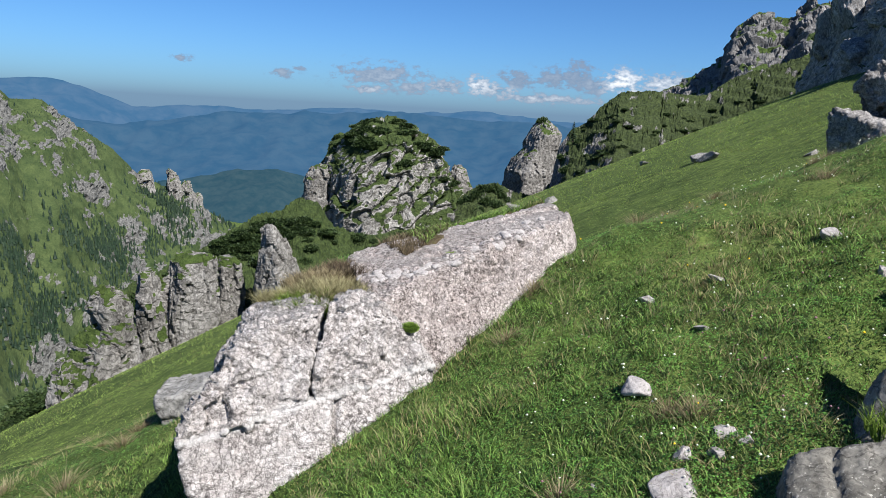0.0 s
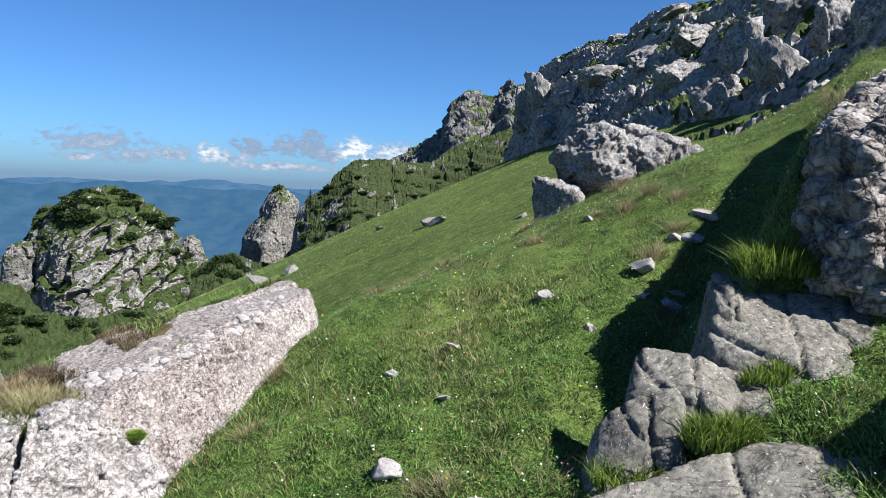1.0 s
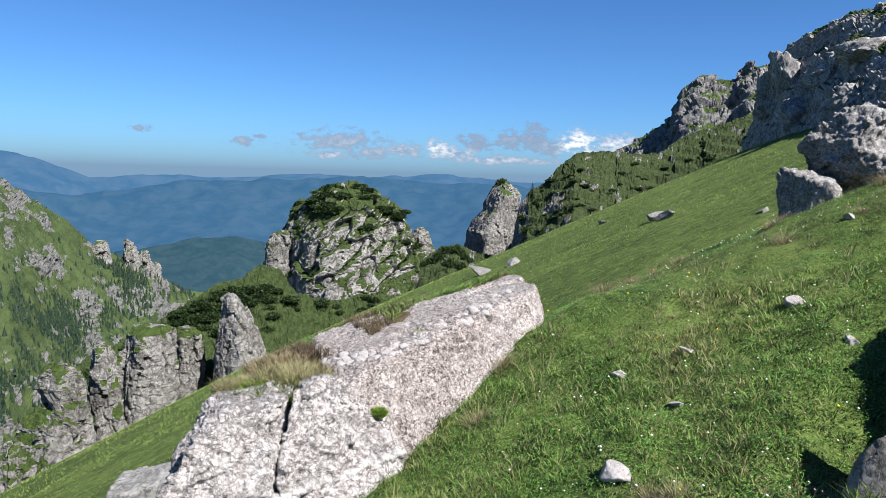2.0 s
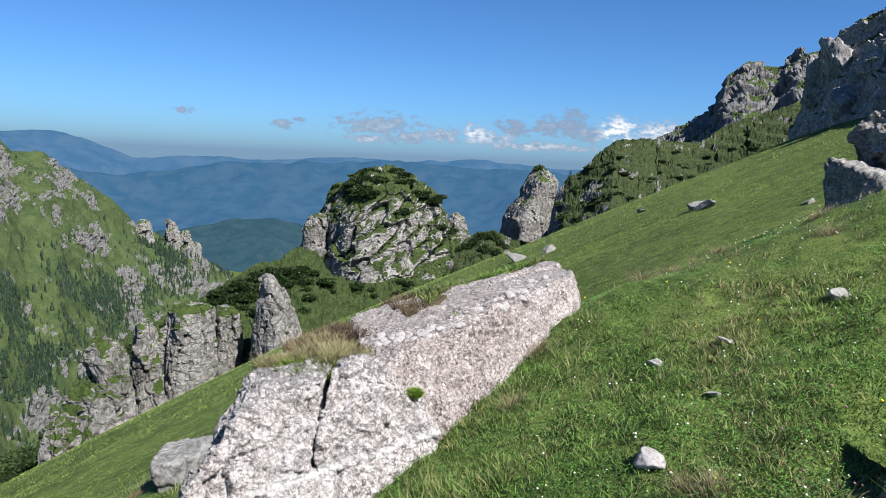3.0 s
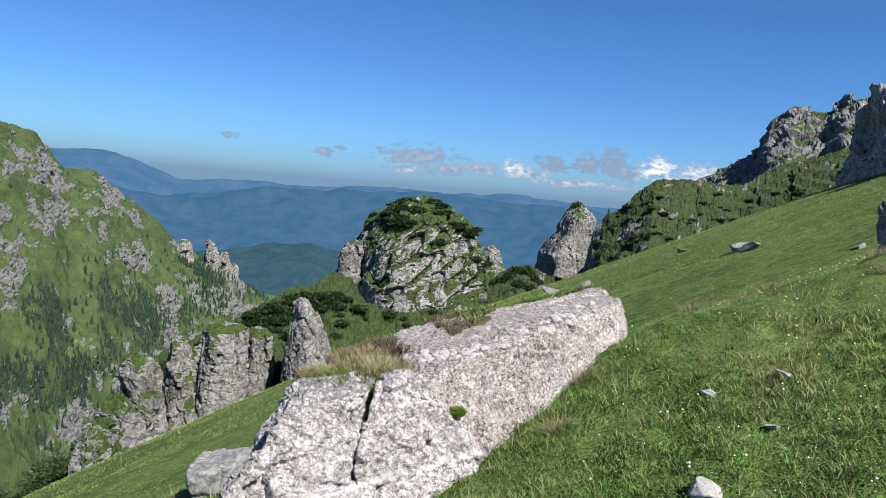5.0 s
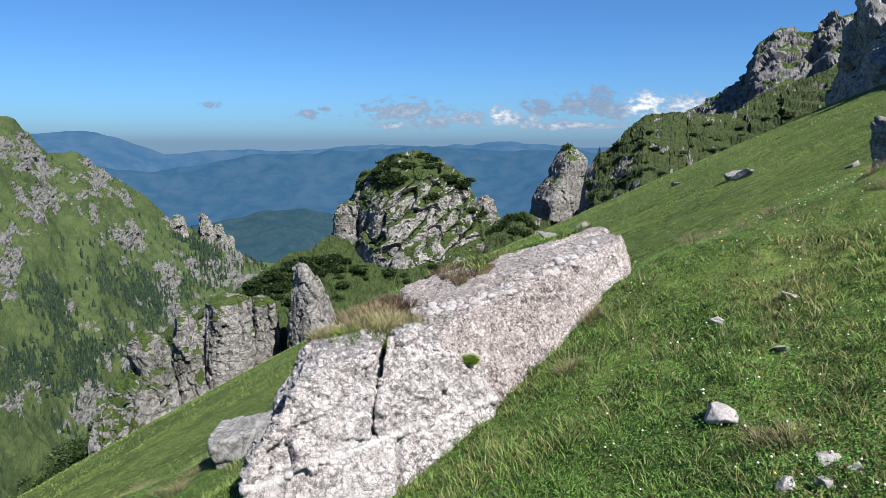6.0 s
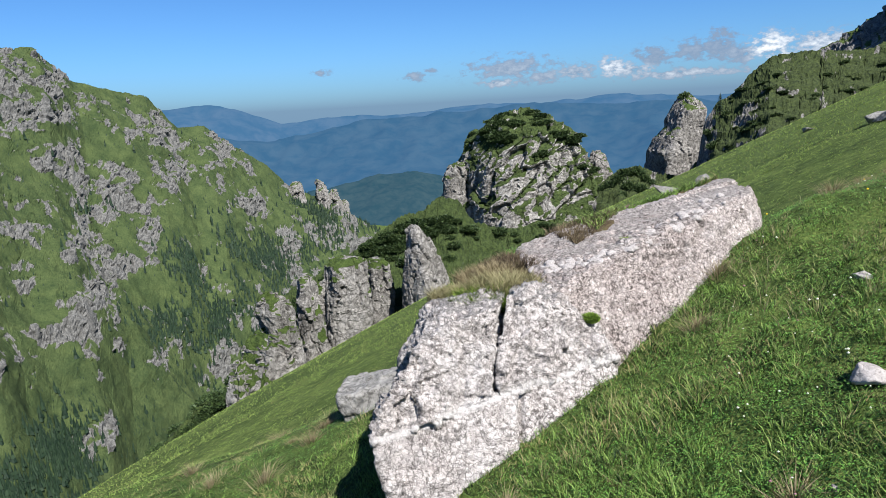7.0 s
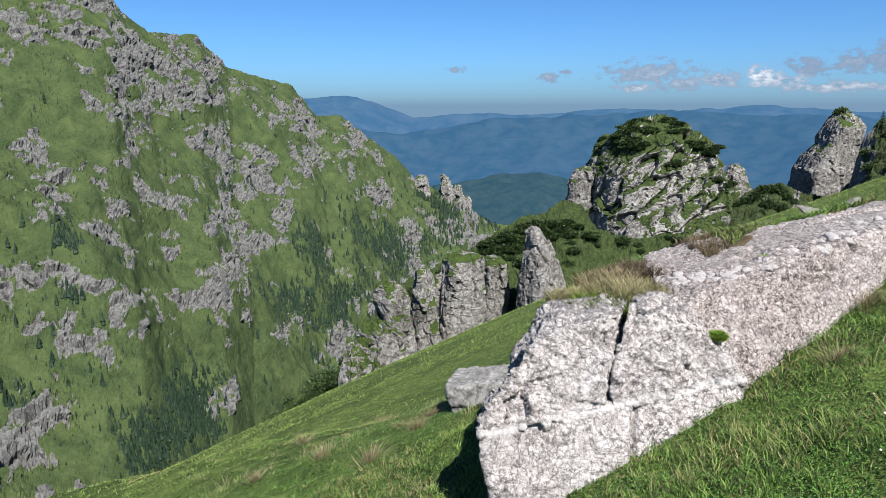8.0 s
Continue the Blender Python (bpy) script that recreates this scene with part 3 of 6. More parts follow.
def mountain_shape(P, N, v):
    rows = P.shape[1]
    P, v = finer(P, v, 2)
    N = grid_normals(P)
    flank = step(0, 0.08, -v) * step(0, 0.1, 1 + v)
    up = np.array([0, 0, 1.0])
    big = ridged(P / np.array([150.0, 150.0, 300.0]), 4, 0.5, 31)
    gully = fbm(P / np.array([60.0, 60.0, 150.0]), 4, 0.5, 35)
    P = P + (N * 0.7 + up * 0.4) * (15 * big + 9 * gully)[..., None] * (0.10 + 0.90 * flank)[..., None]
    # bands and knobs of bare rock, steeper than the grass between
    warp = P + 8 * fbm(P / 26.0, 3, 0.5, 43)[..., None] + 4 * fbm(P / 8.0, 3, 0.6, 44)[..., None]
    stand = np.maximum(spots(warp, OUTCROPS_HIGH), spots(warp, OUTCROPS_LOW))
    tilt = warp @ np.array([0.35, 0.10, 1.0])
    n1 = fbm(np.stack([warp[..., 0] / 60, warp[..., 1] / 60, tilt / 17], -1), 5, 0.6, 41)
    high = step(20, 90, P[..., 2])
    tower = step(-24, -21, bearings(P)[0])
    small = fbm(np.stack([warp[..., 0] / 19, warp[..., 1] / 19, tilt / 7.5], -1), 4, 0.6, 42)
    kept = step(0.30, 0.75, 0.62 * stand + 0.75 * n1 + 0.75 * small + 0.17 + 0.18 * high + 0.3 * tower)
    lev = P[..., 2] + 0.28 * P[..., 0] + 5 * facets(warp / 15.0, 3)[1]
    cut = 0.8 * (beds(lev, P, 21.0, 5.0, 53) - lev) + 0.5 * (beds(lev, P, 6.5, 5.0, 57) - lev)
    P = P + up * (kept * cut * flank)[..., None]
    P, kept = spread(P, kept, rows)
    flank, n1 = (np.stack([np.interp(np.linspace(0, 1, rows), np.linspace(0, 1, f.shape[1]), f[i]) for i in range(len(f))]) for f in (flank, n1))
    warp = P + 8 * fbm(P / 26.0, 3, 0.5, 43)[..., None] + 4 * fbm(P / 8.0, 3, 0.6, 44)[..., None]
    tilt = warp @ np.array([0.35, 0.10, 1.0])
    gap, val, lean = facets(warp / np.array([11.0, 11.0, 9.0]), 13)
    gap2, val2, lean2 = facets(warp / np.array([5.0, 5.0, 4.0]), 17)
    N = grid_normals(P)
    knob = kept * (2.6 * (val - 0.4) + 3.6 * lean + 1.0 * (val2 - 0.5) + 1.8 * lean2 - 1.6 * np.exp(-(gap / 0.07) ** 2))
    P = P + (N * 0.9 + up * 0.1) * (knob * (0.3 + 0.7 * flank))[..., None]
    P = P + N * (1.0 * fbm(P / 7.0, 3, 0.6, 61))[..., None]
    steep = bare(P, False, 0.66, 0.10, 9.0, 0.34, 63)
    mask = np.clip(np.maximum(steep * step(0.05, 0.5, kept), 0.38 * step(0.75, 1.0, kept) * step(-0.3, 0.2, n1)), 0, 1)
    # pale runnels of scree between the grass
    run = np.abs(fbm(np.stack([P[..., 0] / 55 + tilt / 150, P[..., 1] / 90, P[..., 2] / 400], -1), 3, 0.5, 65))
    mask = np.maximum(mask, 0.75 * (1 - step(0.006, 0.02, run)) * step(0.1, 0.4, fbm(P / 80.0, 3, 0.5, 67)))
    return P, mask


LEFT = [(-64, 600, 9.5), (-55, 630, 9.3), (-50, 645, 9.4), (-47.5, 655, 8.6), (-46.1, 660, 6.6), (-44.4, 665, 5.3), (-41.1, 690, 5.2), (-39, 715, 2.9),
        (-36.5, 735, 2.2), (-34.2, 760, 1.6), (-32.3, 775, -0.8), (-30.4, 790, -0.8), (-28.7, 805, -2.2), (-25.9, 828, -4.2), (-24.3, 840, -6.1), (-22.7, 855, -6.9), (-20.6, 870, -7.2),
        (-19.4, 885, -8.8), (-17.7, 905, -9.9), (-14, 950, -11.5), (-8, 1000, -15)]
mountain, MP, MR = ridge("mountain", LEFT, 430, 300, 340, 220, 640, 500, M_MOUNTAIN, mountain_shape, 1.0,
                         "grassy mountain flank broken by grey limestone crags across the gorge", "mountain", "structure")


def far_haze_material(name, haze, glow, dark, light, scale):
    """Wooded hills so far off that haze, put in as surface emission, gives most of their light."""
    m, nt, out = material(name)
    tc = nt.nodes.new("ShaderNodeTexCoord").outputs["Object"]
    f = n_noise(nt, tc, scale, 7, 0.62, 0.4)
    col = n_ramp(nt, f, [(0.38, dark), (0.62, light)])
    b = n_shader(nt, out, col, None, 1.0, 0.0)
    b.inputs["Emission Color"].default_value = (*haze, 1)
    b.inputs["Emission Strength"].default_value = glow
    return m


# blue haze painted as an even glow, brighter with each range farther off
M_FAR = [far_haze_material("wooded_hill", (0.0095, 0.029, 0.053), 1.0, (0.006, 0.014, 0.012), (0.015, 0.023, 0.019), 0.03),
         far_haze_material("far_range", (0.010, 0.040, 0.098), 1.0, (0.010, 0.022, 0.026), (0.020, 0.032, 0.034), 0.010),
         far_haze_material("farther_range", (0.015, 0.054, 0.125), 1.0, (0.012, 0.024, 0.030), (0.026, 0.036, 0.040), 0.008)]


def hill_shape(amount, size):
    def shape(P, N, v):
        P = P + N * (amount * (0.5 * fbm(P / size, 6, 0.55, 71) + 0.8 * ridged(P / (size * 0.8), 5, 0.5, 73)))[..., None]
        return P, None
    return shape


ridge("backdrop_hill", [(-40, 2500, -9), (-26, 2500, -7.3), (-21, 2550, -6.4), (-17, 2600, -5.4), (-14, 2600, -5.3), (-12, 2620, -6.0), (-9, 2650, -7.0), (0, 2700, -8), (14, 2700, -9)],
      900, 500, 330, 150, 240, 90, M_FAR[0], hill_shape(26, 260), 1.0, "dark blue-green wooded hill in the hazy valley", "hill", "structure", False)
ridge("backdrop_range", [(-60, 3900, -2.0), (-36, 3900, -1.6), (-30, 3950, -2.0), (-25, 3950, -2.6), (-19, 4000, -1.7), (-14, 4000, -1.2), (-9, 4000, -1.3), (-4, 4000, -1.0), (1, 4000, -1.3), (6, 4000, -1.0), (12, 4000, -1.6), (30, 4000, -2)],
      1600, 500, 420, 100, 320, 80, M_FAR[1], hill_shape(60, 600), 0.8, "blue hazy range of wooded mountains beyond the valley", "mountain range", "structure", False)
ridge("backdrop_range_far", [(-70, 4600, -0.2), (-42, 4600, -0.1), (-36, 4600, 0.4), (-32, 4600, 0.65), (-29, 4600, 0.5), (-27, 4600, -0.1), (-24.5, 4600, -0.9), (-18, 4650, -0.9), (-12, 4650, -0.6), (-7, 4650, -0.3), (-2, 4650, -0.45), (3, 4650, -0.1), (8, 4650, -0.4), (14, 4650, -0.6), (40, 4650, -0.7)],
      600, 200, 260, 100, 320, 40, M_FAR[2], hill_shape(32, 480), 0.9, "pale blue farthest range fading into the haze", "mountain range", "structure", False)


# ---- crags, tors and knolls of the middle distance ----
def crag_shape(amp, size, strata=0.0, seed=0, tall=0.45, joint=0.5, upright=0.0, swell=1.1, turf=(0.62, 3.0, 0.5), shear=0.0):
    """Jointed rock: tilted facets at two sizes with open joints, broad swells and, if given, beds of that thickness."""
    def shape(P, N, v):
        q = P / size + np.stack([shear * P[..., 2] / size, 0 * P[..., 0], 0 * P[..., 0]], -1)
        q = q + 0.30 * np.stack([fbm(q * 1.3, 3, 0.5, 7 + seed), fbm(q * 1.3 + 9, 3, 0.5, 8 + seed), fbm(q * 1.3 + 5, 3, 0.5, 9 + seed)], -1)
        body = fbm(q * 0.45, 4, 0.55, 81 + seed)
        gap, val, tilt = facets(q * np.array([1.0, 1.0, tall]), 83 + seed)
        gap2, val2, tilt2 = facets(q * np.array([2.7, 2.7, 2.7 * tall]), 87 + seed)
        d = swell * body + 1.0 * (val - 0.5) + 1.2 * tilt + 0.32 * (val2 - 0.5) + 0.42 * tilt2
        d = d - joint * np.exp(-(gap / 0.045) ** 2) + 0.30 * ridged(q * 3.1, 4, 0.6, 91 + seed)
        if strata:
            lay = (P[..., 2] + 0.25 * P[..., 0]) / strata + 1.2 * fbm(q * 0.5, 3, 0.5, 5 + seed)
            d = d + 0.35 * (np.abs((lay % 1) - 0.5) * 2 - 0.5)
        N = N * (1 - upright) + np.array([0, 0, upright])
        P = P + N * (amp * d)[..., None]
        return P, bare(P, False, turf[0], 0.12, turf[1], turf[2], 95 + seed)
    return shape


def hillside(amp, size, bed, seed, turf, blocks=0.4, keep=1.0, fine=0.45):
    """A flank of turf ledges and rock risers: its heights are broken by joints, then cut into beds at two sizes."""
    def shape(P, N, v):
        rows = P.shape[1]
        P, v = finer(P, v, 3)
        flank = step(0, 0.10, -v)
        z0 = P[..., 2]
        gap, val, tilt = facets(P / np.array([size * 1.7, size * 1.7, size]) + 0.3 * fbm(P / size, 3, 0.5, seed)[..., None], seed + 1)
        lev = z0 + 0.18 * P[..., 0] + blocks * bed * (1.3 * (val - 0.5) + 0.9 * tilt)
        cut = 0.75 * (beds(lev, P, bed, 5.5, seed + 2, 1.2, 9.0) - lev) + fine * (beds(lev, P, bed * 0.31, 5.0, seed + 4, 1.2, 12.0) - lev) + (lev - z0 - 0.18 * P[..., 0])
        P = P + np.array([0, 0, 1.0]) * (keep * cut * (0.25 + 0.75 * flank))[..., None]
        P, v = spread(P, v, rows)
        q = P / size
        gap2, val2, tilt2 = facets(q * 2.9, seed + 6)
        gap3, val3, tilt3 = facets(q * 7.5, seed + 9)
        d = 0.55 * (val2 - 0.5) + 0.75 * tilt2 - 0.25 * np.exp(-(gap2 / 0.06) ** 2) + 0.20 * (val3 - 0.5) + 0.34 * tilt3 + 0.22 * ridged(q * 5.0, 4, 0.6, seed + 8)
        P = P + (grid_normals(P) * 0.8 + np.array([0, 0, 0.2])) * (amp * d)[..., None]
        return P, bare(P, False, turf[0], 0.10, turf[1], turf[2], seed + 11)
    return shape


# knoll of heather and ledges, and the skyline crags behind it
KNOLL = [(-1.0, 124, -9.0), (1.0, 124, -7.2), (2.6, 125, -6.0), (4.2, 126, -5.7), (5.6, 127, -6.4), (7.6, 128, -6.6), (8.6, 128, -5.4), (9.1, 128, -2.4), (9.9, 128, -1.1), (11.1, 128, -0.3), (12.3, 128, 1.1), (13.5, 128, 2.1), (15.7, 130, 2.25), (17.8, 133, 2.2), (19.9, 136, 2.1), (21.8, 140, 3.6), (26, 142, 5.0), (29, 144, 5.2), (34, 146, 6)]
knoll, KP, _ = ridge("grassy_knoll", KNOLL, 34, 40, 24, 20, 400, 180, M_KNOLL,
      hillside(0.30, 3.2, 2.4, 303, (0.40, 2.0, 0.60), 0.30, 0.75, 0.25), 0.8, "knoll of terraced grass and grey rock ledges", "hill", "structure")
ridge("skyline_crags", [(15.8, 260, 1.5), (17, 260, 2.5), (18.8, 258, 3.6), (20.8, 255, 4.8), (21.5, 255, 7.0), (22.8, 253, 7.9), (23.7, 252, 7.9), (25.1, 250, 7.5), (26.3, 246, 8.5), (28.2, 240, 8.9), (32, 235, 10), (38, 230, 11)],
      120, 60, 62, 40, 380, 190, M_CRAG, crag_shape(1.7, 9.0, 0.0, 5, 0.8, turf=(0.74, 8.0, 0.45)), 1.25, "grey limestone crags on the skyline above grass slopes", "cliff", "structure")


def wall_above(name, foot, crest, nu, nv, back, mat, shape, label):
    """A crag that rises out of the meadow: foot holds rows of azimuth and distance, crest of azimuth, distance and elevation."""
    foot, crest = np.array(foot, float), np.array(crest, float)
    az = np.linspace(crest[0, 0], crest[-1, 0], nu)
    r0, r1, el = np.interp(az, foot[:, 0], foot[:, 1]), np.interp(az, crest[:, 0], crest[:, 1]), np.interp(az, crest[:, 0], crest[:, 2])
    k = int(nv * 0.85)
    v = np.concatenate([np.linspace(-1, 0, k), np.linspace(0, 1, nv - k + 1)[1:]])
    a = np.radians(az)[:, None]
    t = np.clip(1 + v, 0, 1)[None, :]
    rad = r0[:, None] + (r1 - r0)[:, None] * t + back * np.maximum(v, 0)[None, :]
    x, y = np.sin(a) * rad, np.cos(a) * rad
    low = ground_z(np.sin(a[:, 0]) * r0, np.cos(a[:, 0]) * r0) - 0.5
    e0 = np.degrees(np.arctan2(low - EYE, r0))
    ang = np.radians(e0[:, None] + (el - e0)[:, None] * t ** 0.75)
    z = EYE + rad * np.tan(ang) - 1.1 * back * np.maximum(v, 0)[None, :]
    P, mask = shape(np.stack([x, y, z], -1), None, np.broadcast_to(v, z.shape))
    ob = new(name, mesh_of(name, P.reshape(-1, 3), grid_faces(nu, nv), mat, smooth=False, rock=mask))
    return tagged(ob, label, "cliff", kind="structure"), P


crag_wall, CP = wall_above("crag_wall", [(25.8, 60), (26.8, 57), (30, 47), (33, 32), (35.4, 24), (38.4, 18.5), (43.7, 15.2), (47, 14.2), (49, 13.6), (53, 12.8), (60, 12), (85, 11)],
      [(25.9, 61, 3.4), (26.5, 62, 4.6), (27.0, 62, 6.7), (28.0, 62, 8.7), (28.5, 62, 10.0), (30.4, 60, 11.1), (32.6, 57, 12.2), (35.2, 54, 12.6), (36.8, 51, 14.0), (38.9, 47, 14.7), (41, 44, 14.8), (44, 39, 16.1), (48, 33, 17.2), (52.3, 29, 18.1), (66, 26, 18.5), (85, 25, 18.5)],
      450, 290, 22, M_NEARCRAG, hillside(0.30, 2.8, 3.0, 403, (0.68, 1.6, 0.55), 0.06, 0.75, 0.35), "rugged grey crag of jointed beds with grass on its ledges")


def tor(name, r, rows, nu=170, nv=150, amp=1.0, size=4.0, seed=0, squash=1.0, mat=None, label="", category="rock", joint=0.3, tall=0.4, swell=0.6, turn=20.0, square=3.0, turf=(0.5, 2.5, 0.6), ledge=0.0, shear=0.0):
    """A rock tower at distance r: rows of elevation and of the azimuths of its two sides, top first. Its plan is a rounded square that
    corners by turn degrees; ledge: metres between its beds."""
    rows = np.array(rows, float)[::-1]
    el = np.interp(np.linspace(0, 1, nv) ** 0.9, np.linspace(0, 1, len(rows)), rows[:, 0])
    left, right = np.interp(el, rows[:, 0], rows[:, 1]), np.interp(el, rows[:, 0], rows[:, 2])
    z = EYE + r * np.tan(np.radians(el))
    mid, half = np.radians((left + right) / 2), np.radians((right - left) / 2) * r
    t = np.linspace(0, 2 * np.pi, nu, endpoint=False)
    rho = (np.abs(np.cos(t)) ** square + np.abs(np.sin(t)) ** square) ** (-1 / square)
    b = t + radians(turn)
    lx, ly = rho * np.cos(b), rho * np.sin(b)
    lx, ly = lx / np.abs(lx).max(), ly / np.abs(ly).max() * squash
    a0 = np.radians((rows[0, 1] + rows[0, 2]) / 2)
    side, deep = half[None, :] * lx[:, None] + r * (mid - a0)[None, :], half[None, :] * ly[:, None]
    P = np.stack([(r + deep) * math.sin(a0) + side * math.cos(a0), (r + deep) * math.cos(a0) - side * math.sin(a0), np.broadcast_to(z, side.shape)], -1)
    if ledge:
        f = (P[..., 2] / ledge + 0.8 * fbm(P / (ledge * 3), 3, 0.5, seed + 40)) % 1
        out = grid_normals(P, True) * np.array([1, 1, 0.0])
        P = P + out * (0.07 * ledge * (0.5 - f))[..., None] * step(0, 0.1, 1 - np.linspace(0, 1, nv))[None, :, None]
    P, _ = crag_shape(amp, size, 0.0, seed, tall, joint, 0.0, swell, shear=shear)(P, grid_normals(P, True), None)
    P[:, -1] = P[:, -1].mean(0)
    mask = bare(P, True, turf[0], 0.12, turf[1], turf[2], seed + 50)
    ob = new(name, mesh_of(name, P.reshape(-1, 3), grid_faces(nu, nv, True), mat or M_TOR, smooth=False, rock=mask))
    tagged(ob, label, category)
    return ob, P


dome, DP = tor("rock_dome", 130, [(-1.05, -5.9, -5.5), (-1.3, -6.6, -4.0), (-1.55, -7.2, -3.2), (-2.2, -8.1, -1.9), (-2.85, -9.1, -0.9), (-3.5, -9.6, -0.45), (-4.2, -9.9, -0.05), (-5.2, -10.2, 0.3), (-6.5, -10.4, 0.7), (-8, -10.6, 1.6), (-9.5, -10.6, 2.2), (-13.5, -11, 3)],
               460, 200, 0.85, 3.4, 11, 0.9, M_DOME, joint=0.45, tall=0.45, swell=0.8, turn=24, shear=-0.7, turf=(0.23, 2.2, 0.70), label="rounded grey limestone dome with dwarf pine on its top", category="rock")
_, PP = tor("rock_pinnacle", 150, [(-0.3, 7.5, 7.6), (-0.7, 7.1, 8.2), (-1.1, 6.75, 8.7), (-1.6, 6.5, 9.1), (-2.7, 6.1, 9.0), (-3.6, 5.4, 9.0), (-4.6, 4.8, 8.9), (-6.3, 4.6, 8.6), (-8.5, 4.3, 8.5)],
               190, 150, 0.38, 2.2, 17, 1.6, turn=38, square=4.0, swell=0.8, turf=(0.62, 2.5, 0.35), label="steep pale rock pinnacle with a grassy tip", category="rock")
tor("rock_stub", 133, [(-4.45, 0.8, 1.1), (-4.8, 0.5, 1.5), (-5.3, 0.3, 1.8), (-6.5, 0.2, 2.2), (-9, 0, 2.6)], 90, 80, 0.40, 1.8, 23, turn=35, label="small pale rock stub beside the dome", category="rock")
tor("rock_shoulder", 127, [(-4.9, -10.5, -10.0), (-5.2, -11.2, -9.8), (-6.2, -11.7, -9.8), (-7.5, -11.9, -9.9), (-12, -12.2, -10)], 110, 100, 0.45, 2.0, 29, turn=30, label="pale rock shoulder at the edge of the dome", category="rock")

# pale cliffs at the brink of the gorge, and the pine-covered spur above them
SPUR = [(-38, 72, -25.5), (-33, 78, -22.0), (-30.7, 82, -20.8), (-28.0, 85, -17.6), (-25.1, 88, -14.2), (-22.7, 92, -13.4), (-21, 94, -12.4), (-18.8, 96, -11.1), (-16.6, 97, -9.8), (-15.3, 98, -9.0), (-13.5, 99, -8.7), (-12.1, 100, -7.5), (-10.7, 100, -7.9), (-9.3, 101, -9.9), (-7, 102, -10.5), (0, 106, -10.0), (6, 110, -8.8), (12, 112, -6)]
spur, SP, _ = ridge("pine_spur", SPUR, 26, 40, 24, 25, 460, 150, M_SPUR, hillside(0.35, 3.0, 2.4, 503, (0.22, 2.4, 0.6), 0.25, 0.7), 0.85, "spur of rock and turf covered with dwarf pine", "hill", "structure")
CLIFF = "pale limestone cliff with turf on its ledges over the gorge"
for k, (rows, r, seed, ledge) in enumerate([
        ([(-17.0, -27.2, -25.6), (-17.4, -28.2, -24.9), (-18.3, -29.3, -24.7), (-20, -29.9, -24.5), (-22, -30.4, -24.3), (-26, -31, -24)], 75, 37, 3.0),
        ([(-14.4, -26.9, -26.2), (-15, -27.7, -25.4), (-16, -28.1, -24.9), (-17.2, -27.9, -25.0), (-18.4, -27.9, -25.0)], 74.6, 41, 0.0),
        ([(-13.3, -24.5, -23.6), (-14.3, -24.8, -22.9), (-16.9, -24.8, -22.6), (-20.3, -25.1, -22.5), (-25, -25.6, -22.5)], 79, 43, 3.4),
        ([(-12.1, -20.9, -19.0), (-12.6, -22.3, -18.6), (-15.7, -22.9, -18.6), (-18.8, -23.3, -18.9), (-24, -23.8, -18.6)], 82, 47, 2.3),
        ([(-12.5, -18.3, -17.3), (-13.2, -18.7, -16.9), (-15.4, -18.9, -16.5), (-18.1, -19.2, -16.8), (-22, -19.5, -17)], 86, 53, 2.6),
        ([(-19.4, -30.5, -29.8), (-20.5, -30.9, -29.2), (-22, -31.3, -28.9), (-26, -31.8, -28.6)], 74, 59, 2.5)]):
    tor("limestone_cliff", r, rows, 140, 120, 0.42, 2.6, seed, 0.9, label=CLIFF, category="cliff", turn=30, square=5.0, tall=0.28, joint=0.22, swell=0.8, ledge=0.5 * ledge, turf=(0.36, 1.8, 0.75))
tor("rock_needle", 82, [(-10.0, -14.6, -14.1), (-10.4, -15.0, -13.7), (-11.3, -15.1, -13.3), (-12.3, -15.35, -12.6), (-13.6, -15.5, -12.0), (-15, -15.7, -11.6), (-17.5, -15.9, -11.2)], 120, 130, 0.38, 2.0, 67, 1.6, turn=48, square=5.0, tall=0.3, turf=(0.75, 1.8, 0.4), label="jagged dark rock rib among dwarf pine", category="rock")
# towers on the mountain's lowest spur
for ca, cr, ct, cb, cw, cs in [(-21.9, 850, -5.6, -10.0, 0.7, 71), (-20.7, 862, -6.5, -11, 0.75, 73), (-23.8, 835, -5.8, -10, 0.7, 79), (-20.0, 872, -7.3, -11.5, 0.6, 83)]:
    tor("rock_tower", cr, [(ct, ca - 0.1, ca + 0.1), (ct - 0.25, ca - 0.45 * cw, ca + 0.4 * cw), (ct - 1.0, ca - 0.7 * cw, ca + 0.7 * cw), (cb, ca - 1.3 * cw, ca + 1.3 * cw)], 90, 90, 3.5, 11, cs, turn=35, label="pale limestone tower above spruce woods", category="rock")


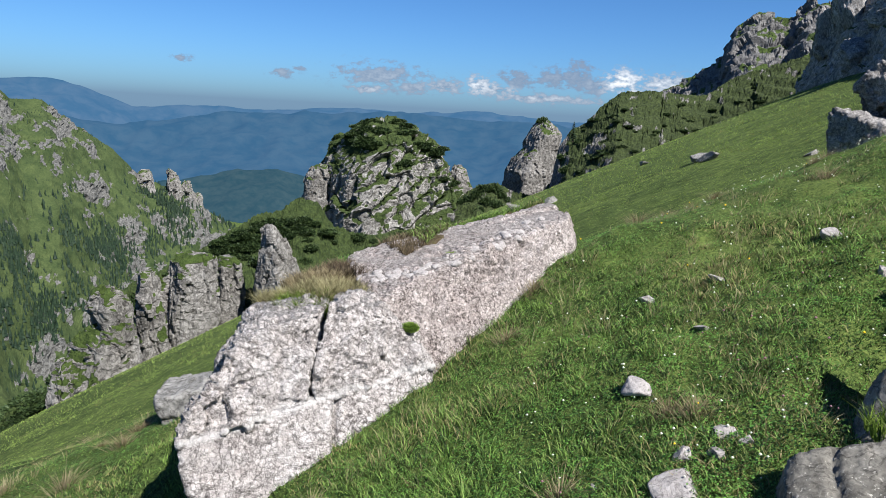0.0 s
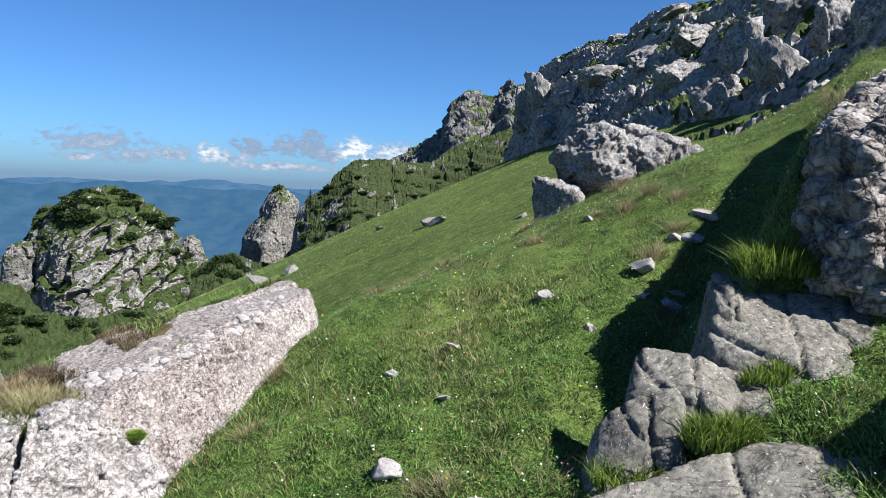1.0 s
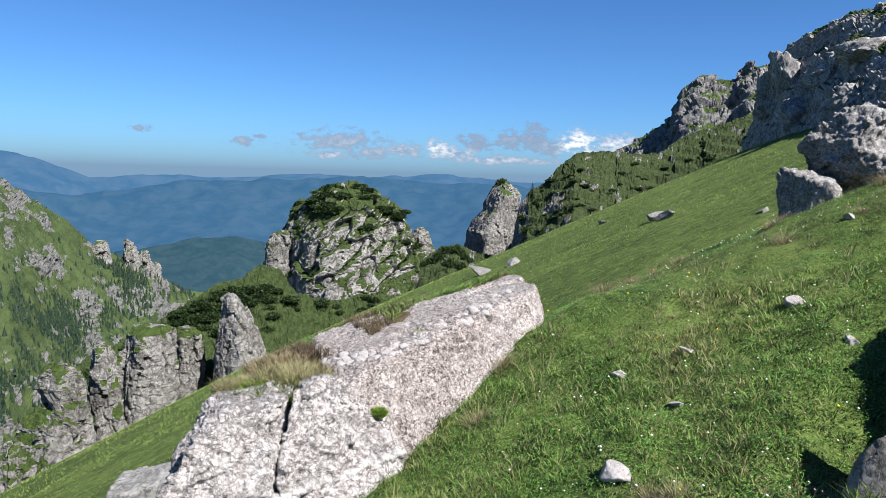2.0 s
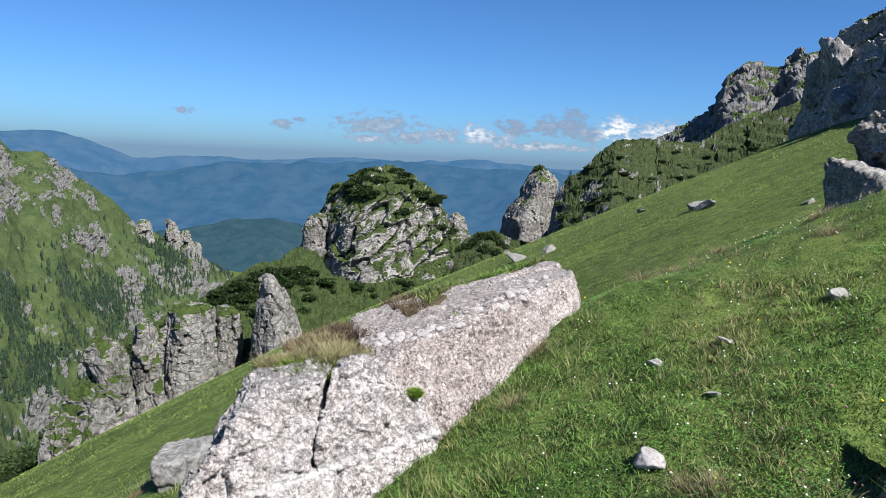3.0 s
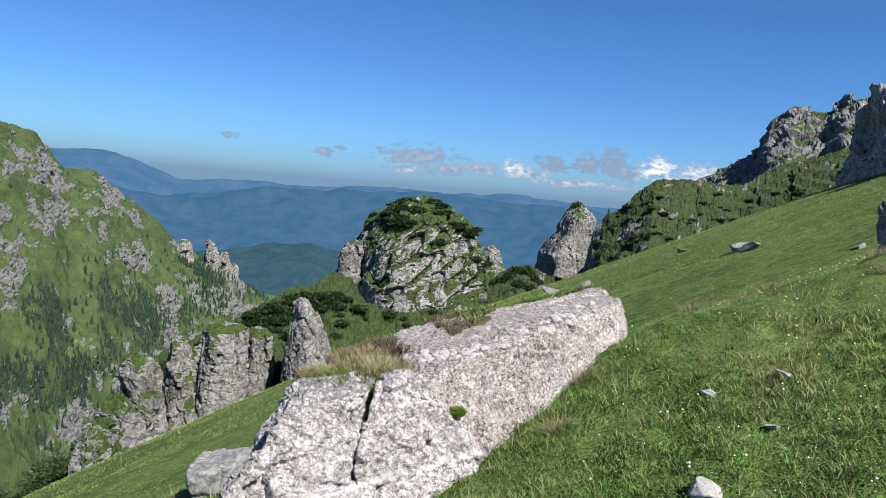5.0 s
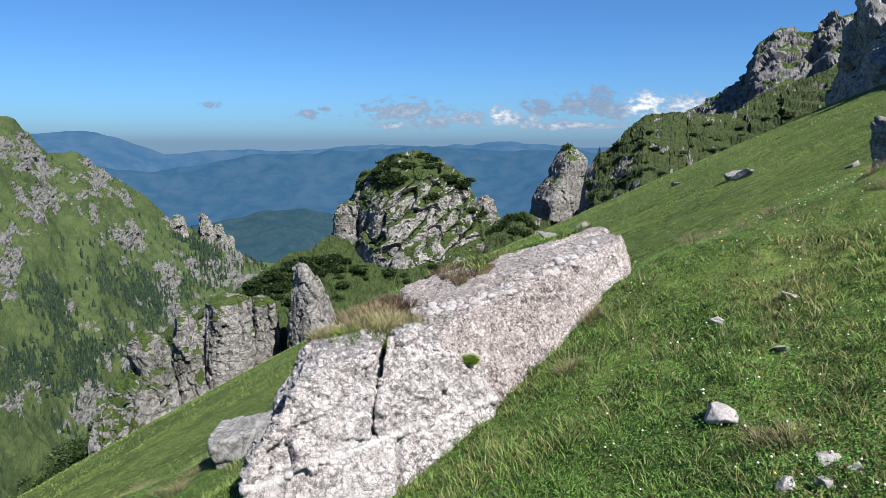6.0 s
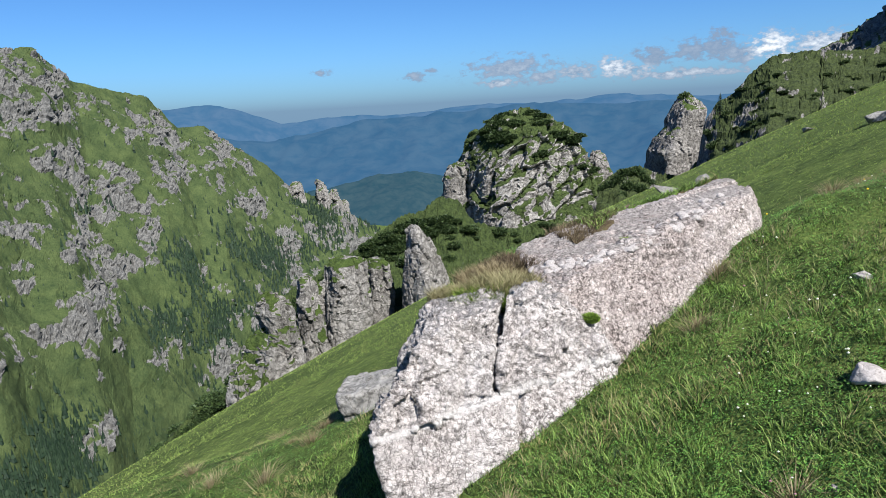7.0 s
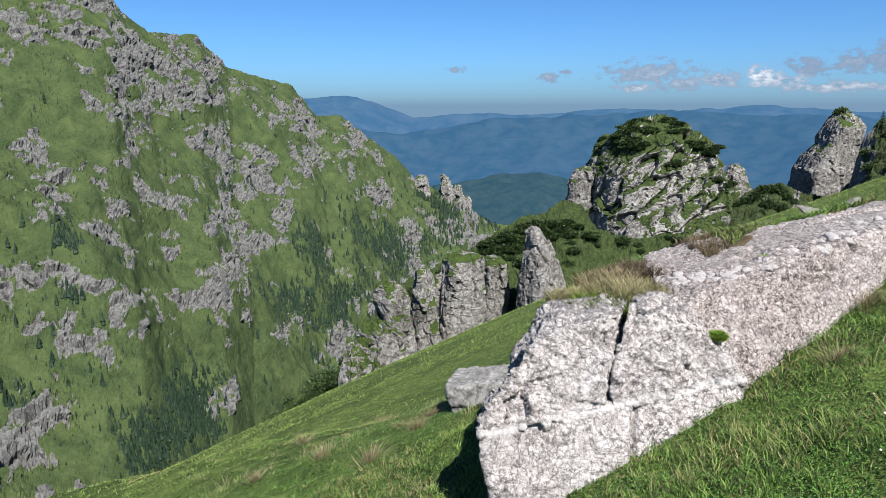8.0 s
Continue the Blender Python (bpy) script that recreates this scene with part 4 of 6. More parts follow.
# ---- boulders and stones ----
def cut_block(name, centre, size, cuts, voxel, mat, relief, parent=None, label=""):
    """A block of rock: a box, split along cuts (point, outward normal), its skin made dense and then weathered by relief(p, n)."""
    bm = bmesh.new()
    bmesh.ops.create_cube(bm, size=1.0, matrix=Matrix.Translation(centre) @ Matrix.Diagonal((*size, 1)))
    for point, normal in cuts:
        res = bmesh.ops.bisect_plane(bm, geom=bm.verts[:] + bm.edges[:] + bm.faces[:], plane_co=point, plane_no=normal, clear_outer=True)
        edges = [e for e in res["geom_cut"] if isinstance(e, bmesh.types.BMEdge)]
        if edges:
            bmesh.ops.edgeloop_fill(bm, edges=edges)
    bmesh.ops.recalc_face_normals(bm, faces=bm.faces)
    bmesh.ops.bevel(bm, geom=bm.edges[:], offset=voxel * 1.3, segments=2, affect="EDGES")
    raw = bpy.data.meshes.new(name)
    bm.to_mesh(raw)
    bm.free()
    tmp = new("tmp", raw)
    md = tmp.modifiers.new("skin", "REMESH")
    md.mode, md.voxel_size = "VOXEL", voxel
    me = bpy.data.meshes.new_from_object(tmp.evaluated_get(bpy.context.evaluated_depsgraph_get()))
    bpy.data.objects.remove(tmp)
    p, n = np.empty(len(me.vertices) * 3, np.float32), np.empty(len(me.vertices) * 3, np.float32)
    me.vertices.foreach_get("co", p)
    me.vertices.foreach_get("normal", n)
    p, n = p.reshape(-1, 3).astype(float), n.reshape(-1, 3).astype(float)
    p = relief(p, n)
    me.vertices.foreach_set("co", p.astype(np.float32).ravel())
    me.polygons.foreach_set("use_smooth", np.full(len(me.polygons), True))
    me.materials.clear()
    me.materials.append(mat)
    me.name = name
    me.update()
    ob = new(name, me)
    ob.parent = parent
    return tagged(ob, label)


def weathered(big, bigsize, pebble, pebsize, seams=(), seed=0, crest=None):
    """Relief of broken facets, hollows, standing pebbles and open seams (point, normal, half width, depth)."""
    def relief(p, n):
        q = p / bigsize
        q = q + 0.25 * np.stack([fbm(q * 1.5, 3, 0.5, seed), fbm(q * 1.5 + 7, 3, 0.5, seed), fbm(q * 1.5 + 3, 3, 0.5, seed)], -1)
        gap, val, tilt = facets(q, seed + 21)
        gap2, val2, tilt2 = facets(q * 3.1, seed + 27)
        d = big * (0.9 * fbm(q * 0.6, 4, 0.55, seed) + 0.5 * (val - 0.5) + 0.8 * tilt + 0.25 * (val2 - 0.5) + 0.4 * tilt2 - 0.12 * np.exp(-(gap / 0.05) ** 2))
        w = p + 0.35 * pebsize * fbm(p / pebsize, 2, 0.5, seed + 3)[:, None]
        c1 = cells(w / pebsize, seed + 7)
        c2 = cells(w / (pebsize * 0.4), seed + 9)
        cover = 0.25 + 0.75 * step(-0.1, 0.3, fbm(p / (bigsize * 0.9), 3, 0.5, seed + 13))
        d = d + cover * pebble * ((1 - 1.5 * c1[0]) * c1[2]) + 0.35 * pebble * (0.5 - c2[0]) + 1.3 * pebble * ridged(p / (pebsize * 1.1), 4, 0.65, seed + 31)
        if crest is not None:
            # a band of large rounded pebbles along an edge
            a, b, half = np.array(crest[0]), np.array(crest[1]), crest[2]
            t = np.clip(((p - a) @ (b - a)) / ((b - a) @ (b - a)), 0, 1)
            gone = np.linalg.norm(p - a - t[:, None] * (b - a), axis=1) + 0.05 * fbm(p / 0.15, 2, 0.5, seed + 41)
            band = 1 - step(half * 0.5, half, gone)
            c3 = cells(p / crest[3], seed + 43)
            d = d + band * 0.75 * crest[3] * (np.sqrt(np.maximum(1 - (1.25 * c3[0]) ** 2, 0)) - 0.45) * (0.4 + 0.6 * c3[2])
        for (point, normal, half, depth, top) in seams:
            nn = np.array(normal) / np.linalg.norm(normal)
            off = (p - np.array(point)) @ nn + 0.035 * fbm(p / 0.35, 3, 0.5, seed + 17)
            d = d - depth * np.exp(-(off / half) ** 2) * (p[:, 2] < top)
        return p + n * d[:, None]
    return relief


boulder = tagged(new("boulder"), "large pale pinkish conglomerate boulder split by cracks, lying in the meadow", "boulder")
ALONG = np.array([1.30, 0.90, 0.33]) / np.linalg.norm([1.30, 0.90, 0.33])
ACROSS = np.array([-0.57, 0.82, 0.06])
TOPN = np.cross(ALONG, ACROSS)
RISS = ((-0.50, 3.30, 0.0), (0.98, 0.12, 0.02), 0.012, 0.05, 0.30)
cut_block("slab", (0.3, 4.5, 0.5), (3.2, 3.2, 1.4), [
    ((0.06, 4.23, 0.77), tuple(TOPN)), ((0.195, 3.955, 0.33), (0.50, -0.70, 0.45)), ((0.96, 4.9, 0.9), (0.88, 0.42, 0.1)),
    ((-0.5, 4.1, 0.4), (-0.85, -0.35, 0)), ((0.10, 4.88, 0.8), (-0.48, 0.88, 0.05)), ((0.80, 4.55, 0.85), (0.85, -0.35, 0.35))],
    0.012, M_SLAB, weathered(0.024, 0.34, 0.010, 0.045, (), 3, ((-0.40, 4.00, 0.68), (0.80, 4.62, 0.93), 0.20, 0.078)), boulder, "long tilted slab with a pebbly front edge")
cut_block("front_block", (-0.4, 3.6, 0.1), (2.4, 1.2, 2.6), [
    ((-0.38, 3.72, 0.66), (-0.10, 0.10, 0.97)), ((-0.49, 3.245, -0.04), (0.42, -0.80, 0.40)), ((-0.51, 3.39, 0.19), (0.16, 0, -0.98)), ((-0.03, 3.66, 0.25), (0.95, 0.10, 0.05)),
    ((-0.612, 3.5, 0.4), (-0.98, 0.08, 0.0)), ((-0.3, 4.10, 0.3), (-0.1, 0.95, 0.1)), ((-0.17, 3.70, 0.43), (0.72, 0.10, 0.68)), ((-0.28, 3.70, 0.57), (0.35, -0.1, 0.9))],
    0.009, M_BOULDER, weathered(0.040, 0.22, 0.016, 0.050, (), 5), boulder)
cut_block("end_block", (-1.0, 3.5, 0.0), (1.8, 1.4, 2.6), [
    ((-0.66, 3.62, 0.60), (-0.16, 0.02, 0.95)), ((-0.49, 3.245, -0.04), (0.42, -0.80, 0.40)), ((-0.51, 3.39, 0.19), (0.16, 0, -0.98)), ((-0.652, 3.5, 0.3), (0.98, -0.08, 0.0)),
    ((-1.17, 3.2, 0.1), (-0.95, 0.10, -0.22)), ((-0.9, 3.95, 0.1), (-0.1, 0.95, 0.2)), ((-1.08, 3.2, 0.38), (-0.80, -0.10, 0.58)), ((-0.90, 3.3, 0.555), (-0.45, -0.1, 0.88))],
    0.009, M_BOULDER, weathered(0.044, 0.22, 0.017, 0.052, (), 7), boulder)

cut_block("lower_block", (-0.7, 3.6, -0.15), (2.2, 1.4, 0.95), [
    ((-0.51, 3.39, 0.225), (-0.16, 0, 0.98)), ((-0.49, 3.25, -0.04), (0.42, -0.80, 0.40)), ((-0.03, 3.66, 0.25), (0.95, 0.10, 0.05)), ((-0.3, 4.05, 0.3), (-0.1, 0.95, 0.1)),
    ((-1.17, 3.2, 0.1), (-0.95, 0.10, -0.22))],
    0.012, M_BOULDER, weathered(0.012, 0.40, 0.006, 0.035, (RISS,), 9), boulder, "smoother foot of the boulder below a seam")


def small_rock(name, az, r, size, mat, seed, sink=0.35, label="", squash=0.6, relief=None, group="", yaw=None, z=None, n=4):
    """A loose stone: a lumpy, faceted body bedded in the ground."""
    x, y, _ = polar(az, r, 0)
    rng = random.Random(seed)
    bm = bmesh.new()
    bmesh.ops.create_icosphere(bm, subdivisions=n, radius=1.0)
    p = np.array([v.co[:] for v in bm.verts])
    for _k in range(13):
        d = np.array([rng.gauss(0, 1), rng.gauss(0, 1), rng.gauss(0, 1)])
        d /= np.linalg.norm(d)
        over = np.maximum(p @ d - rng.uniform(0.42, 0.75), 0)
        p = p - d * over[:, None]
    p = p + p * (0.10 * fbm(p * 1.7 + seed, 4, 0.55, seed) + 0.05 * ridged(p * 4.0 + seed, 3, 0.6, seed))[:, None]
    p = 1.3 * p * np.array([size, size * rng.uniform(0.7, 0.95), size * squash])
    for v, c in zip(bm.verts, p):
        v.co = c
    me = bpy.data.meshes.new(name)
    bm.to_mesh(me)
    bm.free()
    me.polygons.foreach_set("use_smooth", np.full(len(me.polygons), True))
    me.materials.append(mat)
    ob = new(name, me)
    gz = float(ground_z(x, y)) if z is None else z
    ob.matrix_basis = pose(x, y, gz + size * squash * (0.5 - sink), rng.uniform(-12, 12), -22 + rng.uniform(-10, 10), rng.uniform(0, 360) if yaw is None else yaw)
    return tagged(ob, label, "stone", group)


# the outcrop beside the path: grey slabs, a pebbly boulder, and the overhanging crag beyond
outcrop = tagged(new("rock_outcrop"), "grey rock slabs stepping out of the grassy bank", "rock outcrop")


def slab_block(centre, size, top, yaw, seed, label="", mat=None, voxel=0.015):
    """A bedded slab: its upper face passes through centre and looks along top; size: width, depth and height; yaw turns it."""
    rng = random.Random(seed)
    c = Vector(centre)
    turn = Matrix.Rotation(radians(yaw), 3, "Z")
    cuts = [(tuple(c), top)]
    for sx, sy, up, off in ((-1, 0, 0.15, 0.5), (1, 0, 0.1, 0.5), (0, -1, 0.2, 0.5), (0, 1, 0.1, 0.5), (-0.75, -0.65, 0.25, 0.56), (0.7, -0.7, 0.2, 0.58), (-0.7, 0.7, 0.2, 0.58)):
        n = turn @ Vector((sx + rng.uniform(-0.36, 0.36), sy + rng.uniform(-0.36, 0.36), up))
        reach = abs(sx) * size[0] + abs(sy) * size[1]
        cuts.append((tuple(c + turn @ Vector((sx, sy, 0)).normalized() * reach * off * rng.uniform(0.85, 1.05)), tuple(n)))
    for _k in range(2):
        n = (Vector(top) + Vector((rng.uniform(-0.6, 0.6), rng.uniform(-0.6, 0.2), 0))).normalized()
        cuts.append((tuple(c + n * 0.10 * size[0]), tuple(n)))
    s = max(size[0], size[1])
    return cut_block("slab", tuple(c - Vector((0, 0, size[2] * 0.3))), (s * 2, s * 2, size[2]), cuts, voxel, mat or M_GREYROCK, weathered(0.013 * s, 0.34 * s, 0.004, 0.03, (((c.x + 0.12 * s, c.y, c.z), (0.75, -0.6, 0.15), 0.007, 0.03, 9.0), ((c.x, c.y, c.z - 0.16 * s), (0.1, -0.3, 0.9), 0.006, 0.02, 9.0)), seed), outcrop, label)


slab_block((1.50, 1.60, 0.82), (1.15, 0.50, 0.8), (-0.36, -0.22, 0.90), -15, 43, "low rounded grey slab with pale flecks")
slab_block((1.78, 2.08, 1.14), (0.42, 0.22, 0.8), (-0.36, -0.26, 0.85), -40, 45)
slab_block((1.58, 2.05, 1.01), (0.30, 0.18, 0.7), (-0.52, -0.20, 0.78), -32, 46)
slab_block((2.04, 1.96, 1.07), (0.42, 0.18, 0.6), (-0.24, -0.30, 0.90), -42, 48)
slab_block((2.27, 2.12, 1.275), (0.56, 0.40, 0.9), (-0.24, -0.46, 0.82), -42, 47, "flat tilted grey slab with a fissure")
slab_block((2.60, 2.02, 1.33), (0.26, 0.34, 0.8), (-0.10, -0.50, 0.85), -48, 49)
slab_block((2.20, 2.34, 1.41), (0.11, 0.26, 0.8), (-0.35, -0.30, 0.85), -40, 50)
pudding = tagged(new("boulder"), "conglomerate boulder studded with pale rounded pebbles", "boulder")
cut_block("front_block", (3.2, 2.2, 1.75), (1.5, 1.0, 1.8), [
    ((2.54, 2.1, 1.6), (-0.95, 0.05, 0.05)), ((2.75, 1.93, 1.6), (-0.30, -0.93, 0.12)), ((2.9, 2.1, 2.18), (-0.33, -0.05, 0.9)), ((2.62, 2.0, 2.0), (-0.6, -0.4, 0.6)), ((2.7, 2.38, 1.8), (-0.45, 0.88, 0.1)), ((2.60, 2.0, 1.42), (-0.7, -0.3, -0.5))],
    0.014, M_PUDDING, weathered(0.04, 0.4, 0.02, 0.05, (), 51, ((2.4, 2.0, 1.2), (3.4, 2.0, 2.2), 3.0, 0.095)), pudding)
# out of view on the right: added to throw shade over the low slabs
shade_boulder = cut_block("boulder", (2.85, 0.55, 1.45), (1.1, 1.0, 1.5), [((2.42, 0.7, 1.5), (-0.92, -0.1, 0.25)), ((2.5, 0.6, 2.12), (-0.35, 0.2, 0.9)), ((2.6, 1.02, 1.6), (-0.2, 0.95, 0.15))],
    0.03, M_PUDDING, weathered(0.05, 0.4, 0.02, 0.06, (), 52))
tagged(shade_boulder, "unseen grey conglomerate boulder added to shade the low slabs", "boulder")


def block_mesh(seed, fine=4):
    """A jointed block of one metre: a body split along fifteen planes, its faces broken into smaller facets."""
    rng = random.Random(seed)
    bm = bmesh.new()
    bmesh.ops.create_icosphere(bm, subdivisions=fine, radius=1.0)
    p = np.array([v.co[:] for v in bm.verts])
    for _k in range(15):
        d = np.array([rng.gauss(0, 1), rng.gauss(0, 1), rng.gauss(0, 0.8)])
        d /= np.linalg.norm(d)
        p = p - d * np.maximum(p @ d - rng.uniform(0.42, 0.72), 0)[:, None]
    n = p / np.linalg.norm(p, axis=1, keepdims=True)
    q = p / 0.42 + 0.25 * np.stack([fbm(p * 3, 3, 0.5, seed), fbm(p * 3 + 7, 3, 0.5, seed), fbm(p * 3 + 3, 3, 0.5, seed)], -1) + seed
    gap, val, tilt = facets(q, seed)
    gap2, val2, tilt2 = facets(q * 2.6, seed + 9)
    c = cells(p / 0.10 + seed, seed + 3)
    d = 0.10 * (val - 0.5) + 0.13 * tilt - 0.06 * np.exp(-(gap / 0.05) ** 2) + 0.035 * (val2 - 0.5) + 0.05 * tilt2 - 0.02 * np.exp(-(gap2 / 0.06) ** 2) + 0.02 * (0.6 - c[0]) * c[2]
    p = p + n * d[:, None]
    lo, hi = p.min(0), p.max(0)
    p = (p - (lo + hi) / 2) / (hi - lo)
    for v, co in zip(bm.verts, p):
        v.co = co
    me = bpy.data.meshes.new("block")
    bm.to_mesh(me)
    bm.free()
    me.polygons.foreach_set("use_smooth", np.full(len(me.polygons), True))
    me.materials.append(M_BLOCK)
    return me


M_BLOCK = rock_material("crag_block_rock", (0.150, 0.144, 0.140), (0.300, 0.288, 0.282), (0.462, 0.450, 0.444), size=0.5, pebble=0.022, bump=0.8, turf=TURF, turf_at=1.12, lichen=0.3, fissure=0.03, outline=0.5, outsize=2.6)

BLOCKS = [block_mesh(900 + k, 5) for k in range(8)]
rb = random.Random(77)
crag = tagged(new("crag"), "bare grey rock ribs standing out of the crag's turf", "crag")
# azimuth and elevation of a rib, its width and height in degrees, and how far it leans
for az, el, width, height, lean in [(27.6, 6.2, 1.9, 3.6, 5), (28.9, 7.2, 2.2, 4.4, 10), (29.6, 5.0, 2.4, 2.4, 8), (31.2, 7.8, 3.0, 2.6, 18), (33.6, 9.2, 3.4, 2.2, 22), (32.8, 6.2, 2.6, 2.0, 20), (36.0, 7.4, 3.6, 2.4, 24), (36.8, 10.6, 3.2, 1.8, 24),
                                    (39.2, 9.2, 3.4, 2.8, 26), (40.6, 12.0, 3.6, 2.8, 20), (42.6, 7.4, 3.6, 3.4, 22), (43.8, 10.8, 3.4, 4.4, 14), (46.4, 9.0, 3.6, 5.6, 10), (47.2, 13.8, 4.2, 4.0, 16), (50.0, 11.6, 4.2, 5.0, 12), (53.5, 13.4, 4.6, 5.2, 10), (34.6, 12.0, 2.4, 1.0, 15), (38.6, 13.8, 2.6, 1.2, 20)]:
    x, y, z = set_on(CP, az, el)
    r = math.hypot(x, y) + 0.25 * math.hypot(x, y) * radians(width)
    ob = new("block", BLOCKS[rb.randrange(8)])
    ob.parent = crag
    w, h = 1.15 * r * radians(width), 1.25 * r * radians(height)
    ob.matrix_basis = pose(*polar(az, r, el), 0, 0, -az + 25) @ pose(0, 0, 0, 0, -lean, 0) @ Matrix.Diagonal((w, w * 0.9, h, 1)) @ pose(0, 0, 0, 0, 0, 90 * rb.randrange(4))


def beside(az, r, z):
    x, y, _ = polar(az, r, 0)
    return (float(x), float(y), z)


mid_rock = tagged(new("boulder"), "overhanging grey boulder resting at the edge of the slope", "boulder")
cut_block("upper_block", beside(36.0, 13.4, 2.45), (3.4, 2.6, 1.9), [
    (beside(33.2, 12.8, 2.4), (-0.95, -0.28, -0.15)), (beside(32.5, 13.1, 2.75), (-0.70, -0.15, 0.70)), (beside(34.6, 12.8, 2.72), (-0.25, -0.62, 0.74)), (beside(32.6, 13.0, 2.05), (-0.60, -0.25, -0.76)), (beside(34.5, 13.2, 2.93), (0.10, -0.22, 0.97)), (beside(35.5, 12.9, 2.4), (-0.30, -0.90, 0.32)),
    (beside(39.8, 13.0, 2.6), (0.85, -0.40, 0.30)), (beside(35, 13.6, 2.4), (0.50, 0.86, 0.0)), (beside(36.2, 12.9, 2.1), (0.4, -0.4, -0.8))],
    0.030, M_BLOCK, weathered(0.17, 0.70, 0.05, 0.13, (), 31), mid_rock)
cut_block("foot_block", beside(31.6, 13.0, 1.3), (2.0, 2.0, 2.4), [
    (beside(31.2, 12.5, 1.2), (-0.94, -0.34, 0.0)), (beside(30.2, 12.9, 1.96), (0.10, -0.30, 0.95)), (beside(31.6, 12.5, 1.2), (-0.82, -0.57, 0.0)), (beside(32.7, 12.8, 1.2), (0.8, -0.5, 0.2)), (beside(31, 13.05, 1.3), (0.50, 0.86, 0.0))],
    0.030, M_BLOCK, weathered(0.06, 0.60, 0.03, 0.12, (), 33), mid_rock)
cut_block("side_block", beside(39.4, 13.6, 2.6), (1.5, 1.3, 1.3), [
    (beside(38.4, 13.2, 2.7), (-0.85, -0.45, 0.1)), (beside(39.2, 13.5, 2.84), (0.10, -0.25, 0.95)), (beside(39.4, 13.1, 2.6), (-0.3, -0.9, 0.25)), (beside(41.0, 13.5, 2.6), (0.9, -0.2, 0.2))],
    0.030, M_BLOCK, weathered(0.08, 0.4, 0.03, 0.12, (), 35), mid_rock)

# stones lying in the grass: azimuth, distance, half size, squash
PALE = "pale limestone stone bedded in the grass"
STONES = [(17.2, 2.89, 0.078, 0.5), (24.8, 2.53, 0.052, 0.68), (21.6, 2.39, 0.030, 1.0), (24.2, 2.39, 0.043, 0.5), (26.2, 2.44, 0.026, 0.8), (17.3, 3.80, 0.045, 0.6), (21.8, 3.37, 0.045, 0.4),
          (22.6, 3.87, 0.055, 0.3), (29.9, 4.16, 0.062, 0.55), (14.6, 2.31, 0.016, 0.7), (21.4, 2.20, 0.095, 0.3), (37.2, 4.25, 0.080, 0.55), (39.8, 4.11, 0.046, 0.5), (39.4, 4.01, 0.066, 0.35), (40.6, 4.62, 0.07, 0.4),
          (39.4, 4.61, 0.050, 0.45), (41.7, 4.92, 0.09, 0.4), (37.3, 4.01, 0.05, 0.3), (33.4, 3.73, 0.036, 0.9), (32.8, 5.33, 0.036, 0.7)]
for i, (sa, sr, ss, sq) in enumerate(STONES):
    small_rock("stone", sa, sr, ss, M_STONE, 100 + i, 0.25, PALE, sq, group="stones in the meadow")
flat = cut_block("flat_boulder", (-1.85, 4.92, -0.60), (0.62, 0.50, 0.44), [
    ((-1.90, 4.86, -0.475), (-0.16, -0.05, 0.95)), ((-2.10, 4.8, -0.6), (-0.90, -0.25, -0.25)), ((-1.85, 4.74, -0.6), (0.10, -0.95, 0.12)), ((-2.03, 4.78, -0.48), (-0.4, -0.5, 0.7))],
    0.016, M_GREYROCK2, weathered(0.03, 0.3, 0.006, 0.04, (), 61))
tagged(flat, "flat pale grey boulder lying on the slope", "boulder")
small_rock("rock", 20.2, 24.0, 0.42, M_GREYROCK2, 133, 0.0, "flat weathered grey rock in the far meadow", 0.42, n=4)
small_rock("rock", 20.6, 23.0, 0.34, M_GREYROCK2, 134, 0.0, "flat weathered grey rock in the far meadow", 0.40, n=4)
small_rock("flat_stone", 8.7, 30.5, 0.42, M_GREYROCK2, 135, 0.1, "flat grey stone at the brow of the meadow", 0.35, n=4)
small_rock("flat_stone", 6.2, 33.0, 0.85, M_GREYROCK2, 136, 0.15, "flat grey stone at the brow of the meadow", 0.24, n=4)
small_rock("stone", 15.8, 33.5, 0.27, M_GREYROCK2, 137, 0.1, PALE, 0.4)
small_rock("stone", 27.5, 16.5, 0.17, M_GREYROCK2, 138, 0.2, PALE, 0.35)


# ---- trees and shrubs ----
def spruce_wood(name, P, where, count, tall, seed, label):
    """Many spruces far off: three ragged cones each, joined."""
    rng = np.random.default_rng(seed)
    Q = P.reshape(-1, 3)
    pick = rng.choice(len(Q), count, p=where.ravel() / where.sum(), replace=False)
    V, F = [], []
    k = 6
    for j, i in enumerate(pick):
        x, y, z = Q[i]
        h = tall * rng.uniform(0.45, 1.15)
        for b, (z0, z1, rad) in enumerate(((0.02, 0.55, 0.21), (0.30, 0.80, 0.15), (0.58, 1.0, 0.09))):
            a = rng.uniform(0, 6.28) + np.arange(k) * 2 * np.pi / k
            rr = rad * h * rng.uniform(0.7, 1.25, k)
            base = len(V) * 1
            V.extend(np.stack([x + np.cos(a) * rr, y + np.sin(a) * rr, np.full(k, z - 0.5 + z0 * h) - 0.06 * h * rng.uniform(0, 1, k)], 1).tolist())
            V.append([x, y, z - 0.5 + z1 * h])
            F.extend([[base + q, base + (q + 1) % k, base + k] for q in range(k)])
    return tagged(new(name, mesh_of(name, V, F, M_SPRUCE, smooth=False)), label, "forest", kind="stuff")


